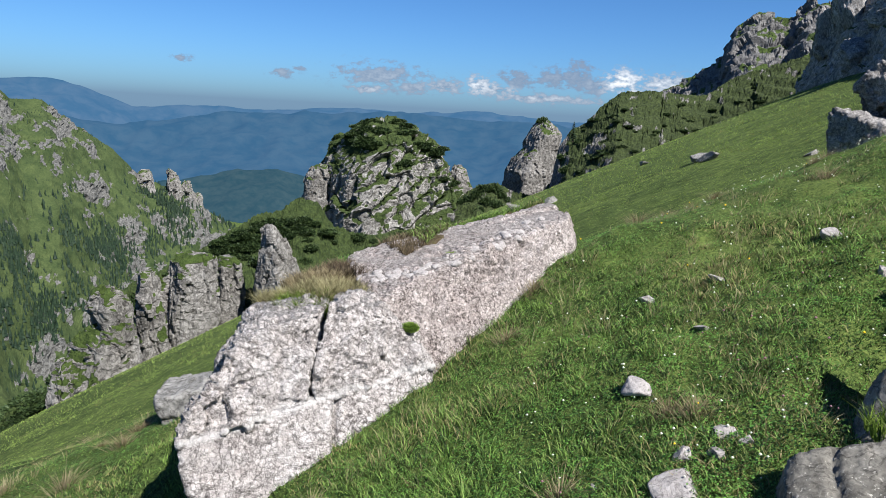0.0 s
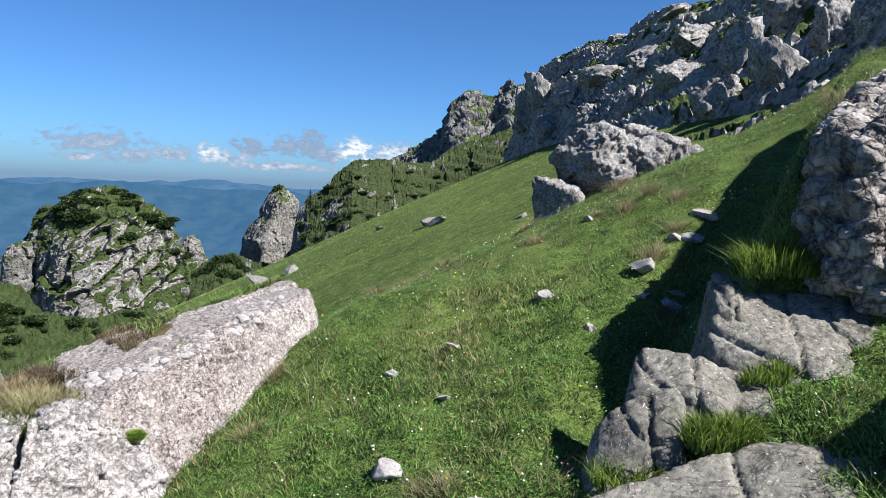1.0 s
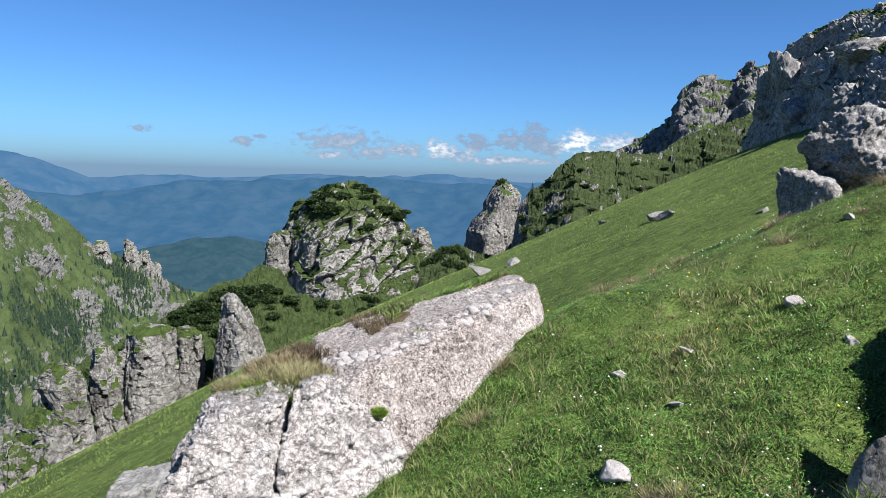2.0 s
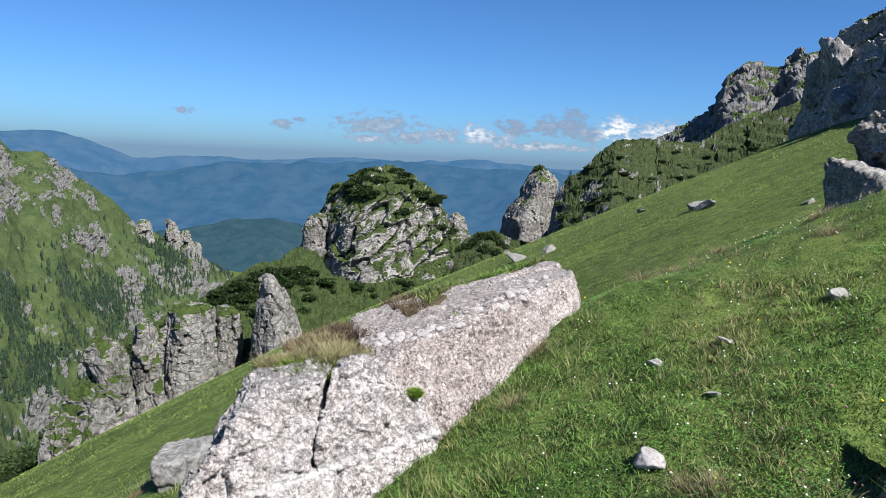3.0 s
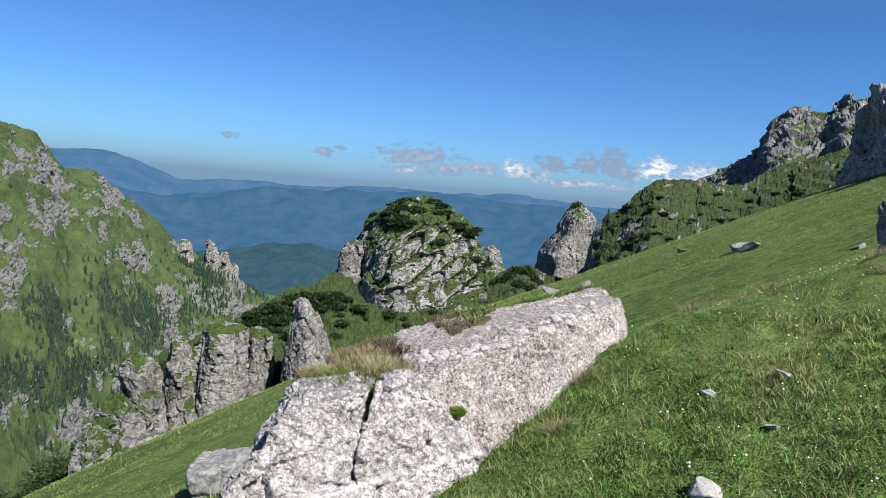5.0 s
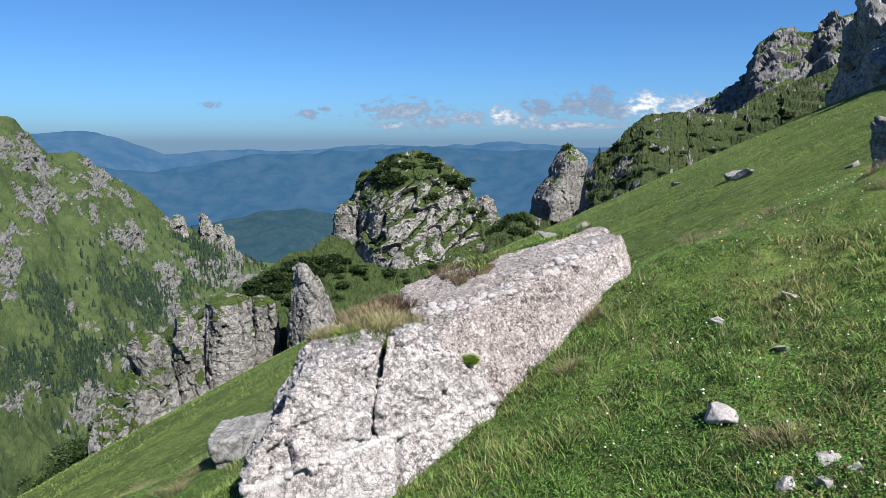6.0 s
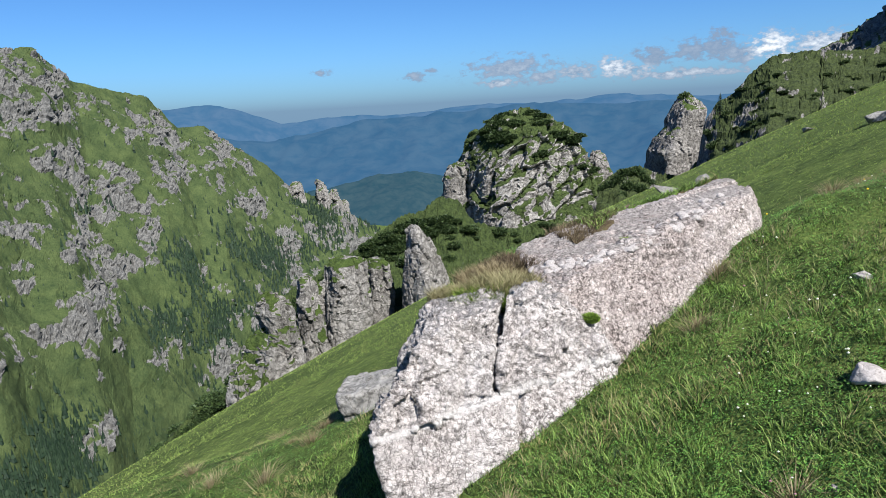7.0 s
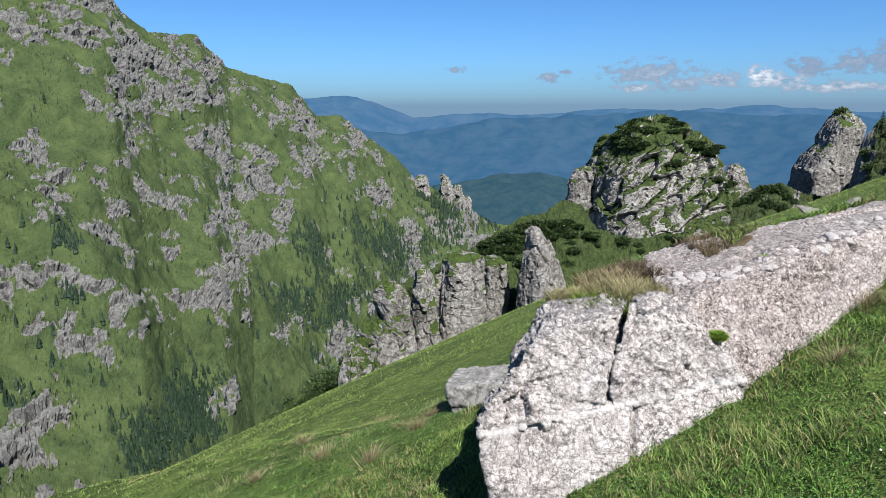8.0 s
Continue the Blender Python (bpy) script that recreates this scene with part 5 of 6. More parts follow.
_, mel = bearings(MP)
clump = fbm(MP / 38.0, 4, 0.6, 201)
dense = spots(MP, WOODS, 1.1)
where = dense * step(-0.15, 0.15, clump) + 0.05 * dense + 0.012 * np.exp(-((mel + 15) / 6.0) ** 2) * step(-0.1, 0.2, clump) + 0.002
where = where * (1 - 0.75 * MR) * (mel < 1) * (mel > -32) * (np.arange(MP.shape[1])[None, :] < 0.72 * MP.shape[1])
sparse = (1 - 0.8 * MR) * step(-0.25, 0.3, clump) * (mel < 4) * (mel > -32) * (np.arange(MP.shape[1])[None, :] < 0.72 * MP.shape[1])
spruce_wood("mountain_shrubs", MP, sparse, 4200, 2.4, 303, "small dark shrubs and young spruces dotted over the mountain side")
spruce_wood("spruce_forest", MP, where, 3600, 7.0, 301, "scattered dark green spruces on the mountain side")


def shrub_mesh(name, seed, needles=800, core=True):
    """A dwarf pine: an uneven cushion of many short needle tufts, about one metre across."""
    rng = np.random.default_rng(seed)
    d = rng.normal(size=(needles, 3))
    d[:, 2] = np.abs(d[:, 2]) * 0.9 - 0.1
    d /= np.linalg.norm(d, axis=1, keepdims=True)
    lump = 1 + 0.35 * fbm(d * 1.6 + seed, 3, 0.6, seed) + 0.20 * vnoise(d * 5 + seed, seed)
    p = d * (0.5 * lump * rng.uniform(0.72, 1.08, needles))[:, None] * np.array([1, 1, 0.72])
    a = d + rng.normal(size=(needles, 3)) * 0.5 + np.array([0, 0, 0.5])
    a /= np.linalg.norm(a, axis=1, keepdims=True)
    s = np.cross(a, rng.normal(size=(needles, 3)))
    s /= np.linalg.norm(s, axis=1, keepdims=True)
    L, W = rng.uniform(0.08, 0.16, needles)[:, None], rng.uniform(0.035, 0.065, needles)[:, None]
    V = np.stack([p - s * W, p + s * W, p + a * L], 1).reshape(-1, 3)
    F = np.arange(3 * needles).reshape(-1, 3)
    nu, nv = 14, 8
    t, h = np.meshgrid(np.linspace(0, 2 * np.pi, nu, endpoint=False), np.linspace(-0.25, 1, nv) * np.pi / 2, indexing="ij")
    c = np.stack([np.cos(t) * np.cos(h), np.sin(t) * np.cos(h), np.sin(h)], -1)
    c = c * (0.40 * (1 + 0.35 * fbm(c * 1.6 + seed, 3, 0.6, seed)))[..., None] * np.array([1, 1, 0.72])
    q = grid_faces(nu, nv, True) + len(V)
    tri = np.concatenate([q[:, [0, 1, 2]], q[:, [0, 2, 3]]])
    return mesh_of(name, np.concatenate([V, c.reshape(-1, 3)]), np.concatenate([F, tri]), M_PINE, smooth=False)


SHRUBS = [shrub_mesh("dwarf_pine", 400 + i) for i in range(4)]


PINE_LABEL = "dark green dwarf pine growing on the rock"
rs = random.Random(5)


def shrub(P, az, el, size, flat=0.62):
    x, y, z = set_on(P, az, el)
    ob = new("dwarf_pine", SHRUBS[rs.randrange(4)])
    s = size * rs.uniform(0.9, 1.5)
    ob.matrix_basis = pose(x, y, z - 0.26 * s, 0, 0, rs.uniform(0, 360)) @ Matrix.Diagonal((s, s * rs.uniform(0.8, 1.1), s * flat, 1))
    return tagged(ob, PINE_LABEL, "shrub", "dwarf pines")


for az, el, n, spread, size in [(-7.0, -1.7, 9, 0.7, 2.4), (-6.1, -1.2, 8, 0.5, 2.4), (-4.4, -1.2, 7, 0.5, 2.0), (-3.3, -1.6, 5, 0.4, 2.0), (-6.7, -2.7, 14, 0.6, 2.4), (-8.6, -2.6, 4, 0.4, 1.8), (-1.7, -2.7, 4, 0.4, 2.0), (-0.9, -3.1, 4, 0.4, 2.0), (-3.8, -4.4, 2, 0.3, 2.0), (-2.6, -2.9, 3, 0.5, 1.4), (-9.3, -3.3, 2, 0.4, 1.4), (0.2, -5.6, 4, 0.5, 1.8)]:
    for _i in range(n):
        shrub(DP, az + rs.gauss(0, spread), el + rs.gauss(0, spread * 0.45), size)
for i in range(190):
    az = rs.uniform(-25.0, -11.0)
    crest = np.interp(az, [-28, -23.2, -20, -17.5, -15.4, -13.5, -11], [-16.6, -13.3, -11.6, -10.1, -9.1, -8.8, -8.5])
    shrub(SP, az, crest - 0.45 - abs(rs.gauss(0, 1.5)), rs.uniform(1.2, 2.2), 0.75)
for i in range(26):
    shrub(SP, rs.uniform(-13.5, 6.5), rs.uniform(-11.6, -9.2), rs.uniform(1.2, 2.6))
for i in range(24):
    az = rs.uniform(-37, -30)
    shrub(SP, az, np.interp(az, [-38, -33, -28], [-25.3, -21.6, -18]) - rs.uniform(0.0, 1.2), rs.uniform(1.6, 2.6))
for i in range(70):
    az = rs.uniform(9.8, 24)
    shrub(KP, az, np.interp(az, [9.8, 12, 14, 20, 24], [-1.5, 0.6, 1.6, 1.6, 3.6]) - rs.uniform(0.2, 4.0), rs.uniform(0.7, 1.5), 0.5)
for az, el, size in [(3.2, -6.2, 2.6), (3.9, -6.0, 2.8), (2.6, -6.7, 2.4), (4.5, -6.6, 2.2), (3.5, -7.2, 2.6), (2.9, -7.9, 2.2), (1.4, -7.4, 1.8), (2.0, -7.0, 2.0), (4.3, -7.4, 2.4), (5.0, -7.0, 1.8), (9.4, -3.2, 1.8), (9.8, -4.2, 2.2), (10.6, -1.9, 1.6), (10.2, -5.2, 2.0), (11.2, -4.6, 1.8)]:
    x, y, z = set_on(KP, az, el)
    ob = new("shrub", SHRUBS[rs.randrange(4)])
    ob.matrix_basis = pose(x, y, z - size * 0.3, 0, 0, rs.uniform(0, 360)) @ Matrix.Diagonal((size, size, size * 1.1, 1))
    tagged(ob, "dense dark green shrub at the foot of the rocks", "shrub", "shrubs by the rocks")

x, y, z = PP[0, -1]
cap = new("turf_cap", SHRUBS[1])
cap.matrix_basis = pose(x, y, z - 0.75, 0, 0, 40) @ Matrix.Diagonal((2.6, 2.4, 3.0, 1))
tagged(cap, "low green turf and shrub cap on the rock pinnacle", "shrub")


def spruce_mesh(name, seed):
    """A small spruce: whorls of drooping ragged sprays on a thin stem, one metre tall."""
    rng = np.random.default_rng(seed)
    V, F = [], []
    for w in range(16):
        z = 0.08 + 0.88 * w / 16
        reach = 0.24 * (1 - z) ** 0.85 + 0.015
        for b in range(9):
            a = rng.uniform(0, 6.28)
            r = reach * rng.uniform(0.7, 1.2)
            d, s = np.array([np.cos(a), np.sin(a), 0]), np.array([-np.sin(a), np.cos(a), 0])
            o = len(V)
            V += [(0, 0, z + 0.03), tuple(d * r * 0.6 + s * 0.05 * reach / 0.2 + [0, 0, z]), tuple(d * r * 0.6 - s * 0.05 * reach / 0.2 + [0, 0, z]), tuple(d * r + [0, 0, z - 0.03])]
            F += [(o, o + 1, o + 2), (o + 1, o + 3, o + 2)]
    return mesh_of(name, np.array(V), np.array(F), M_SPRUCE, smooth=False)


def stem_mesh(name):
    t = np.linspace(0, 2 * np.pi, 6, endpoint=False)
    P = np.stack([np.stack([np.cos(t) * r, np.sin(t) * r, np.full(6, z)], -1) for z, r in ((-0.1, 0.03), (0.5, 0.016), (1.0, 0.002))], 1)
    return mesh_of(name, P.reshape(-1, 3), grid_faces(6, 3, True), M_BARK)


M_BARK = plain("bark", (0.07, 0.05, 0.035))
SPRAYS, STEM = spruce_mesh("crown", 11), stem_mesh("trunk")
x, y, z = polar(10.1, 121, -1.9)
tree = tagged(new("spruce_tree"), "small dark spruce on the ridge beside the pinnacle", "tree")
tree.matrix_basis = pose(x, y, z) @ Matrix.Diagonal((3.6, 3.6, 3.3, 1))
part("crown", SPRAYS, tree)
part("trunk", STEM, tree)


# ---- grass and flowers ----
def blades(name, xy, height, width, lean, mat, seed, label, zf=ground_z, thin=False, category="grass", way=None):
    """Bent blades of grass, one strip each, joined into one mesh of stuff."""
    rng = np.random.default_rng(seed)
    n = len(xy)
    a = rng.uniform(0, 2 * np.pi, n)
    dx, dy = (np.cos(a), np.sin(a)) if way is None else way.T
    face = rng.uniform(0, 2 * np.pi, n)
    wx, wy = np.cos(face) * width / 2, np.sin(face) * width / 2
    z = zf(xy[:, 0], xy[:, 1]) - 0.01
    bend = lean * height
    x, y = xy[:, 0], xy[:, 1]
    b1 = np.stack([x - wx, y - wy, z], 1)
    b2 = np.stack([x + wx, y + wy, z], 1)
    tip = np.stack([x + dx * bend, y + dy * bend, z + height], 1)
    if thin:
        V = np.stack([b1, b2, tip], 1).reshape(-1, 3)
        F = np.arange(3 * n).reshape(-1, 3)
    else:
        mx, my, mz = x + dx * bend * 0.35, y + dy * bend * 0.35, z + height * 0.62
        m1 = np.stack([mx - wx * 0.8, my - wy * 0.8, mz], 1)
        m2 = np.stack([mx + wx * 0.8, my + wy * 0.8, mz], 1)
        V = np.stack([b1, b2, m1, m2, tip], 1).reshape(-1, 3)
        k = 5 * np.arange(n)[:, None]
        F = np.concatenate([k + [0, 1, 3], k + [0, 3, 2], k + [2, 3, 4]], 0)
    return tagged(new(name, mesh_of(name, V, F, mat, smooth=False)), label, category, kind="stuff")


def scatter(n, az0, az1, r0, r1, fall, seed, keep=None):
    rng = np.random.default_rng(seed)
    a = np.radians(rng.uniform(az0, az1, n))
    t = rng.uniform(0, 1, n)
    k = 2 - fall
    r = (r0 ** k + t * (r1 ** k - r0 ** k)) ** (1 / k) if abs(k) > 1e-6 else r0 * (r1 / r0) ** t
    xy = np.stack([r * np.sin(a), r * np.cos(a)], 1)
    return xy[keep(xy[:, 0], xy[:, 1])] if keep is not None else xy


def off_rock(x, y):
    """True where no rock covers the ground."""
    u = (x + 0.1) * 0.82 + (y - 4.2) * 0.57
    w = -(x + 0.1) * 0.57 + (y - 4.2) * 0.82
    on = (np.abs(u) < 1.30) & (w > -0.02) & (w < 0.90)
    on |= (x > -1.2) & (x < -0.02) & (y > 3.42 + 0.45 * (x + 0.5)) & (y < 4.0)
    for cx, cy, rx in ((1.50, 1.62, 0.34), (1.77, 2.05, 0.15), (2.25, 2.1, 0.22), (3.1, 2.05, 0.45)):
        on |= (x - cx) ** 2 + (y - cy) ** 2 < rx * rx
    return ~on


def patchy(xy, scale, seed):
    return fbm(np.stack([xy[:, 0] * scale, xy[:, 1] * scale, 0 * xy[:, 0]], 1), 3, 0.55, seed)


rng0 = np.random.default_rng(4)
def tufted(count, per, az0, az1, r0, r1, fall, spread, seed, keep):
    """Blade feet gathered in tufts, with the way that each leans away from its tuft's middle."""
    rng = np.random.default_rng(seed)
    c = scatter(count, az0, az1, r0, r1, fall, seed, keep)
    size = rng.uniform(0.5, 1.6, len(c))
    a = rng.uniform(0, 6.283, (len(c), per))
    d = np.abs(rng.normal(0, spread, (len(c), per))) * size[:, None]
    xy = c[:, None, :] + np.stack([np.cos(a) * d, np.sin(a) * d], -1)
    return xy.reshape(-1, 2), np.stack([np.cos(a), np.sin(a)], -1).reshape(-1, 2), np.repeat(size, per), (d / (spread * size[:, None])).ravel()


for r0, r1, count, thin, seed in ((1.3, 4.6, 10000, False, 1), (4.4, 11.0, 14000, True, 2)):
    near, way, size, out_ = tufted(count, 24, -50, 60, r0, r1, 1.30, 0.030, seed, off_rock)
    lush = patchy(near, 1.7, 2)
    hgt = (0.031 + 0.022 * lush) * size ** 0.8 * rng0.uniform(0.5, 1.35, len(near))
    blades("grass", near, np.maximum(hgt * (0.46 if thin else 1.0), 0.012), rng0.uniform(0.0030, 0.0060, len(near)) * (1.3 if thin else 1.0), np.clip(0.35 + 0.6 * out_, 0, 1.7), M_GRASS, 4 + seed, "short green alpine grass in tufts between clover", way=way, thin=thin)
straw, way, size, out_ = tufted(1500, 22, -45, 60, 1.5, 9.0, 1.1, 0.034, 41, lambda x, y: off_rock(x, y) & (fbm(np.stack([x * 1.3, y * 1.3, 0 * x], -1), 3, 0.5, 6) > 0.06))
blades("dry_grass", straw, 0.042 * size * rng0.uniform(0.6, 1.6, len(straw)), rng0.uniform(0.002, 0.004, len(straw)), np.clip(0.3 + 0.6 * out_, 0, 1.6), M_DRY, 43, "dry straw-coloured tufts in the meadow", way=way)
tuft, way, size, out_ = tufted(130, 190, -40, 58, 1.6, 7.5, 0.9, 0.030, 45, lambda x, y: off_rock(x, y) & (fbm(np.stack([x * 0.9, y * 0.9, 0 * x], -1), 3, 0.5, 12) > 0.0))
blades("dry_tufts", tuft, 0.075 * size * rng0.uniform(0.5, 1.2, len(tuft)), rng0.uniform(0.0018, 0.0034, len(tuft)), np.clip(0.35 + 0.8 * out_, 0, 2.2), M_STRAW, 47, "pale brown dry grass tufts standing in the meadow", way=way)
mid = scatter(130000, -58, 50, 6.5, 26, 1.3, 7, off_rock)
rm = np.hypot(mid[:, 0], mid[:, 1])
blades("grass", mid, rng0.uniform(0.012, 0.034, len(mid)), 0.004 + 0.0009 * rm, rng0.uniform(0.3, 1.5, len(mid)), M_FARGRASS, 8, "fine yellow-green grass on the convex slope", thin=True)
fargr = scatter(80000, -58, 45, 22, 80, 1.2, 9)
rf = np.hypot(fargr[:, 0], fargr[:, 1])
blades("grass", fargr, rng0.uniform(0.03, 0.09, len(fargr)), 0.006 + 0.0009 * rf, rng0.uniform(0.3, 1.5, len(fargr)), M_FARGRASS, 10, "fine yellow-green grass on the far meadow", thin=True)


def leaves(name, xy, size, height, mat, seed, label):
    """Small flat leaves held over the ground, two triangles each."""
    rng = np.random.default_rng(seed)
    n = len(xy)
    z = ground_z(xy[:, 0], xy[:, 1]) + height
    c = np.stack([xy[:, 0], xy[:, 1], z], 1)
    a = rng.uniform(0, 6.283, n)
    t1 = np.stack([np.cos(a), np.sin(a), rng.uniform(-0.3, 0.5, n) + 0.42 * np.cos(a)], 1) * size[:, None]
    t2 = np.stack([-np.sin(a), np.cos(a), rng.uniform(-0.35, 0.35, n) - 0.42 * np.sin(a)], 1) * size[:, None] * 0.75
    V = np.stack([c - t1, c - t2 * 0.8, c + t1, c + t2], 1).reshape(-1, 3)
    return tagged(new(name, mesh_of(name, V, np.arange(4 * n).reshape(-1, 4), mat, smooth=False)), label, "clover", kind="stuff")


clov = scatter(340000, -45, 60, 1.3, 7.5, 1.4, 21, off_rock)
clov = clov[patchy(clov, 1.3, 23) + 0.3 * rng0.uniform(-1, 1, len(clov)) > -0.12]
leaves("clover", clov, rng0.uniform(0.0025, 0.0060, len(clov)), rng0.uniform(0.005, 0.030, len(clov)) + 0.022 * patchy(clov, 6.0, 27), M_CLOVER, 25, "bright green clover leaves among the grass")


def heads(name, xy, size, height, mat, seed, label):
    """Round flower heads: small eight-faced bodies on their height over the ground."""
    n = len(xy)
    c = np.stack([xy[:, 0], xy[:, 1], ground_z(xy[:, 0], xy[:, 1]) + height], 1)
    o = np.array([(1, 0, 0), (0, 1, 0), (-1, 0, 0), (0, -1, 0), (0, 0, 0.8), (0, 0, -0.8)])
    V = (c[:, None, :] + o[None] * size[:, None, None]).reshape(-1, 3)
    f = np.array([(0, 1, 4), (1, 2, 4), (2, 3, 4), (3, 0, 4), (1, 0, 5), (2, 1, 5), (3, 2, 5), (0, 3, 5)])
    F = (6 * np.arange(n)[:, None, None] + f[None]).reshape(-1, 3)
    return tagged(new(name, mesh_of(name, V, F, mat)), label, "flowers", kind="stuff")


for nm, count, seed, col, size, lab in (("clover_flowers", 420, 31, (0.56, 0.57, 0.47), 0.0062, "small round white clover flowers in the grass"),
                                        ("yellow_flowers", 36, 33, (0.75, 0.50, 0.02), 0.0075, "small yellow flowers in the grass"),
                                        ("pink_flowers", 90, 35, (0.24, 0.13, 0.15), 0.0065, "pink clover and thyme flowers in the grass")):
    xy = scatter(count * 2, 8, 56, 1.6, 7.5, 0.9, seed, off_rock)
    xy = xy[patchy(xy, 1.0, seed) > -0.15][:count]
    heads(nm, xy, rng0.uniform(0.6, 1.25, len(xy)) * size, rng0.uniform(0.035, 0.075, len(xy)), plain(nm, col), seed, lab)


# ---- turf and heath on and behind the big boulder ----
def slab_top(x, y):
    return 0.77 - ((x - 0.06) * TOPN[0] + (y - 4.23) * TOPN[1]) / TOPN[2]


BACK, ALONG2 = np.array([-0.55, 0.835]), np.array([0.835, 0.55])


def turf_bank_z(x, y):
    """The mat of soil that laps over the boulder's back edge and falls to the meadow behind."""
    w = (x + 0.10) * BACK[0] + (y - 4.75) * BACK[1]
    u = (x + 0.10) * ALONG2[0] + (y - 4.75) * ALONG2[1]
    top = np.where(u < -0.35, np.minimum(slab_top(x, y), 0.66) - 0.10 * step(-0.6, -1.1, u), slab_top(x, y) - 0.05 * step(0.0, 0.5, u)) + 0.015
    g = ground_z(x, y)
    f = step(0.02, 0.75, w)
    return top * (1 - f) + (g - 0.03) * f + 0.025 * fbm(np.stack([x * 5, y * 5, 0 * x], -1), 3, 0.5, 55)


M_HEATHSOIL = grass_ground("heath_soil", [(0.35, (0.03, 0.02, 0.013)), (0.5, (0.066, 0.05, 0.03)), (0.65, (0.086, 0.086, 0.03))], (2.5, 9.0, 60.0), 0.7, 0.02)
uu, ww = np.meshgrid(np.linspace(-1.05, 1.12, 110), np.linspace(0.0, 0.85, 50), indexing="ij")
lap = 0.18 * fbm(np.stack([uu * 3, 0 * uu, 0 * uu], -1), 3, 0.5, 57) + np.interp(uu, [-1.05, -0.5, -0.2, 0.2, 1.1], [-0.10, -0.30, -0.22, 0.06, 0.10])
ww = lap * (1 - ww / 0.85) + ww
tx, ty = -0.10 + uu * ALONG2[0] + ww * BACK[0], 4.75 + uu * ALONG2[1] + ww * BACK[1]
tz = turf_bank_z(tx, ty)
tz[:, 0] -= 0.05
turf = new("turf_bank", mesh_of("turf_bank", np.stack([tx, ty, tz], -1).reshape(-1, 3), grid_faces(110, 50), M_HEATHSOIL))
tagged(turf, "brown heath and turf lapping over the boulder's back edge", "turf", kind="structure")


def on_bank(count, u0, u1, w0, w1, seed):
    rng = np.random.default_rng(seed)
    u, k = rng.uniform(u0, u1, count), rng.uniform(0, 1, count)
    low = np.interp(u, [-1.05, -0.5, -0.2, 0.2, 1.1], [-0.10, -0.30, -0.22, 0.06, 0.10]) + w0
    w = low + k * (w1 - low)
    return np.stack([-0.10 + u * ALONG2[0] + w * BACK[0], 4.75 + u * ALONG2[1] + w * BACK[1]], 1)


heath = on_bank(9000, -0.15, 1.12, -0.02, 0.55, 61)
blades("grass", heath, rng0.uniform(0.02, 0.065, len(heath)), rng0.uniform(0.004, 0.008, len(heath)), rng0.uniform(0.3, 1.5, len(heath)), M_GRASS, 63, "low green turf behind the boulder", zf=turf_bank_z)
heath = on_bank(11000, -1.0, 0.22, -0.02, 0.45, 65)
blades("dry_heath", heath, rng0.uniform(0.015, 0.06, len(heath)), rng0.uniform(0.002, 0.005, len(heath)), rng0.uniform(0.3, 1.5, len(heath)), M_HEATHER, 67, "low brown heath on the boulder", zf=turf_bank_z, category="heath")


def tussock(name, x, y, z, rx, ry, count, tall, mat, seed, label, category="grass", swell=0.5):
    """A cushion of arching blades on a low mound."""
    rng = np.random.default_rng(seed)
    a, d = rng.uniform(0, 6.283, count), np.sqrt(rng.uniform(0, 1, count))
    xy = np.stack([x + np.cos(a) * d * rx, y + np.sin(a) * d * ry], 1)
    mound = lambda px, py: z + swell * tall * (1 - ((px - x) / rx) ** 2 - ((py - y) / ry) ** 2) + 0.35 * tall * fbm(np.stack([px * 14, py * 14, 0 * px + seed], -1), 3, 0.6, seed)
    return blades(name, xy, tall * rng.uniform(0.5, 1.2, count), rng.uniform(0.003, 0.006, count), 0.25 + 0.8 * d * rng.uniform(0.3, 1.2, count), mat, seed, label, zf=mound, category=category, way=np.stack([np.cos(a + rng.normal(0, 1.7, count)), np.sin(a + rng.normal(0, 1.7, count))], 1))


tussock("dry_tussock", -0.86, 3.92, 0.50, 0.24, 0.15, 5200, 0.085, M_DRY, 71, "dry yellow grass tussock growing on the boulder", swell=0.45)
tussock("tussock", -0.70, 3.80, 0.54, 0.24, 0.14, 4200, 0.075, M_TUFT, 73, "green grass tussock growing on the boulder", swell=0.5)
tussock("dry_tussock", -0.62, 3.90, 0.57, 0.24, 0.15, 2600, 0.085, M_DRY, 75, "dry yellow grass tussock growing on the boulder", swell=0.5)
tussock("dry_tussock", -0.72, 4.15, 0.56, 0.26, 0.16, 3000, 0.085, M_STRAW, 76, "bleached grass tussock behind the boulder", swell=0.5)
tussock("moss_cushion", -0.165, 3.715, 0.475, 0.050, 0.045, 1500, 0.022, M_MOSS, 77, "bright green moss cushion in a hollow of the boulder", "moss", 1.2)
tussock("moss_cushion", 0.08, 4.30, 0.785, 0.06, 0.05, 900, 0.02, M_MOSS, 79, "small olive moss cushion on the slab", "moss", 0.8)
tussock("green_shoots", -0.62, 4.45, 0.62, 0.10, 0.08, 400, 0.07, M_CLOVER, 81, "leafy bright green shoots behind the boulder", "plant")
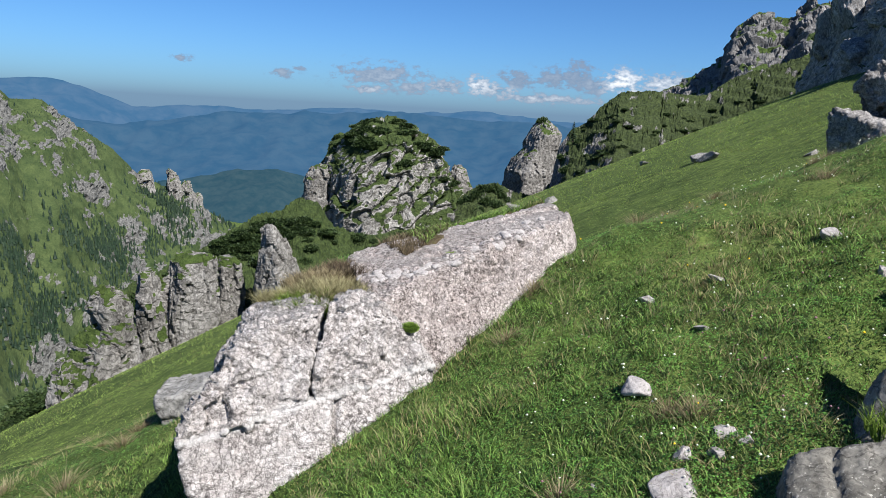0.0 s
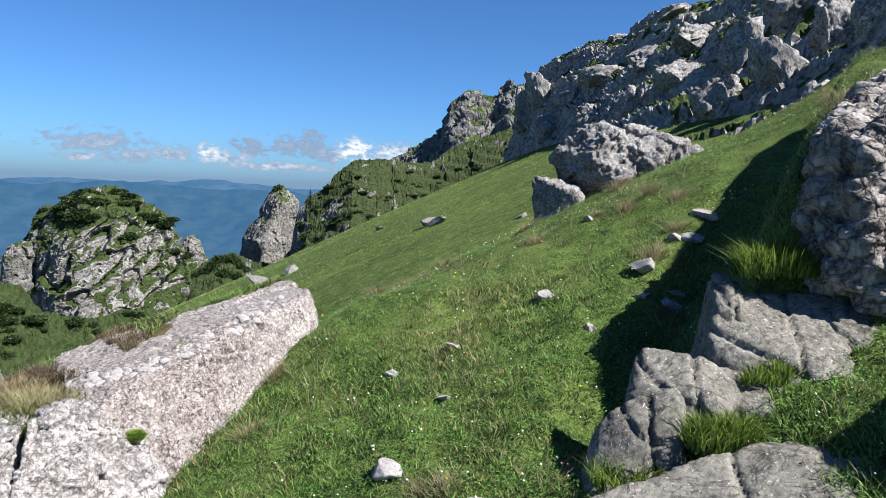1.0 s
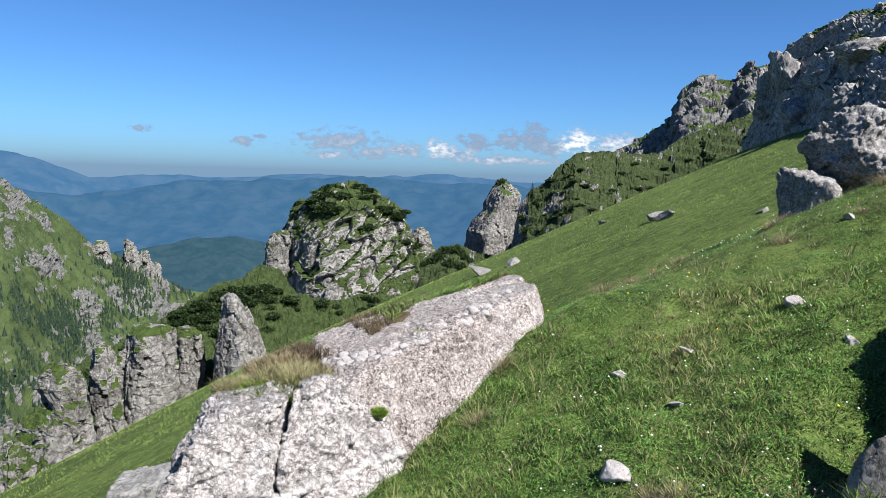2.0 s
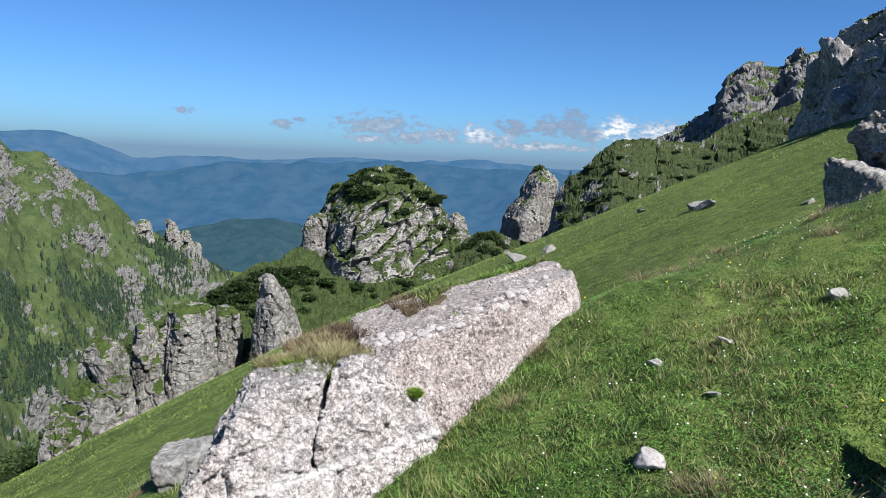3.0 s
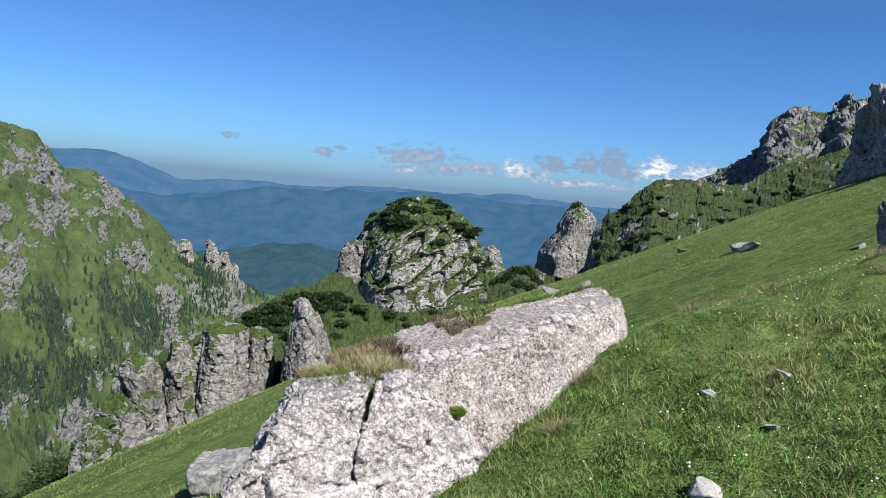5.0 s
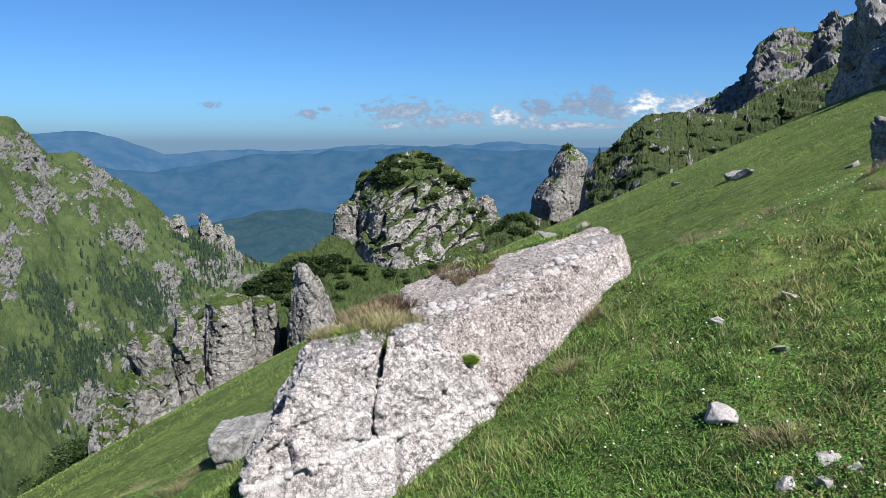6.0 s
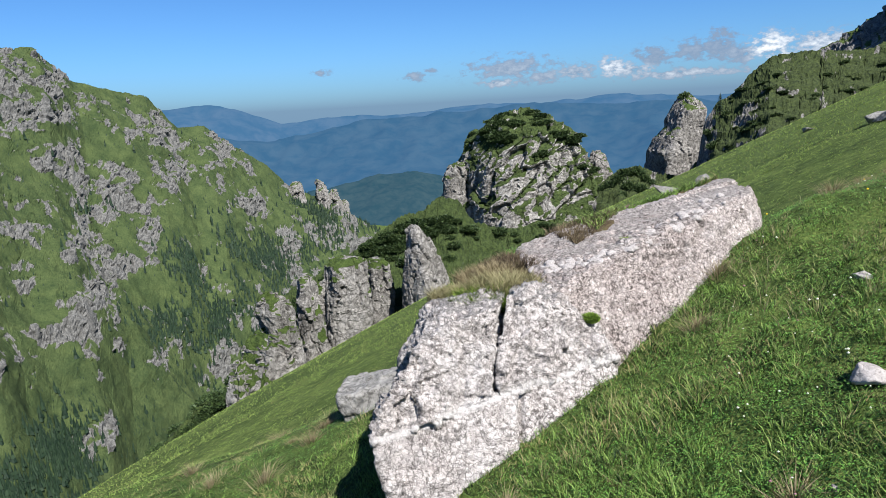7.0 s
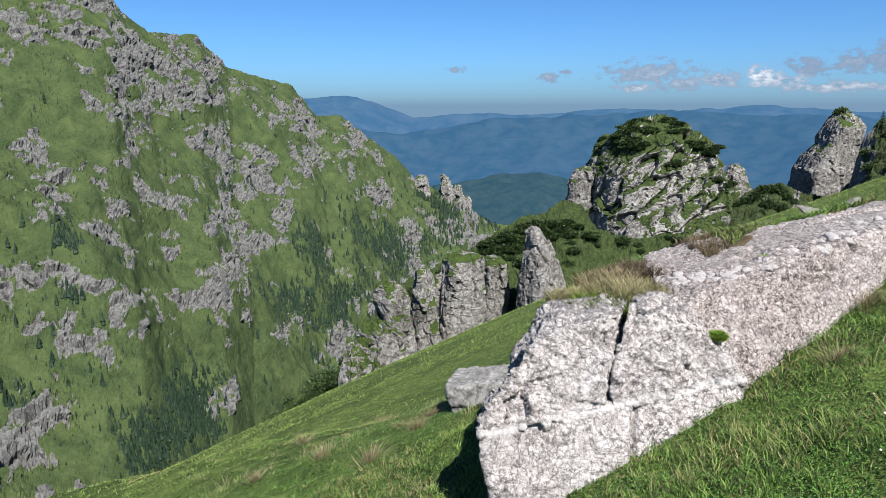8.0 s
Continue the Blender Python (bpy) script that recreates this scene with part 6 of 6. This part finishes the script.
tussock("tussock", 2.45, 2.30, 1.46, 0.22, 0.12, 2200, 0.11, M_TUFT, 83, "long green grass tussock on the outcrop")
tussock("tussock", 2.14, 1.99, 1.10, 0.17, 0.05, 900, 0.055, M_TUFT, 85, "green grass tussock between the slabs")
tussock("tussock", 1.78, 1.87, 0.92, 0.15, 0.07, 1100, 0.09, M_TUFT, 87, "green grass tussock between the slabs")
tussock("tussock", 1.50, 1.98, 0.78, 0.16, 0.10, 700, 0.075, M_TUFT, 89, "long green grass tussock at the foot of the slabs")
tussock("thyme", 0.20, 5.36, 0.80, 0.10, 0.06, 500, 0.035, plain("thyme_flowers", (0.30, 0.06, 0.22)), 91, "cushion of magenta thyme flowers behind the boulder", "flowers")


# ---- rounded pebbles that stand out of the slab's front edge ----
def pebble_mesh(seed):
    """An uneven rounded pebble, one metre across."""
    bm = bmesh.new()
    bmesh.ops.create_icosphere(bm, subdivisions=3, radius=0.5)
    p = np.array([v.co[:] for v in bm.verts])
    p = p * (1 + 0.30 * fbm(p * 2.2 + seed, 3, 0.5, seed))[:, None]
    for v, co in zip(bm.verts, p):
        v.co = co
    me = bpy.data.meshes.new("pebble")
    bm.to_mesh(me)
    bm.free()
    me.polygons.foreach_set("use_smooth", np.full(len(me.polygons), True))
    me.materials.append(M_PEBBLE)
    return me


PEBBLES = [pebble_mesh(700 + k) for k in range(5)]
rp = random.Random(19)
for k in range(120):
    cx = rp.uniform(-0.48, 0.76)
    cy = float(np.interp(cx, [-0.48, -0.22, 0.0, 0.40, 0.80], [4.00, 4.03, 4.11, 4.46, 4.82]))
    back = max(-0.01, rp.gauss(0.05, 0.06))
    x, y = cx - 0.57 * back, cy + 0.82 * back
    s = rp.uniform(0.028, 0.068)
    ob = new("pebble", PEBBLES[rp.randrange(5)])
    ob.parent = boulder
    ob.matrix_basis = pose(x, y, slab_top(x, y) - 0.12 * s, rp.uniform(0, 30), rp.uniform(-20, 20), rp.uniform(0, 360)) @ Matrix.Diagonal((s * rp.uniform(1.0, 1.4), s, s * 0.75, 1))
    tagged(ob)
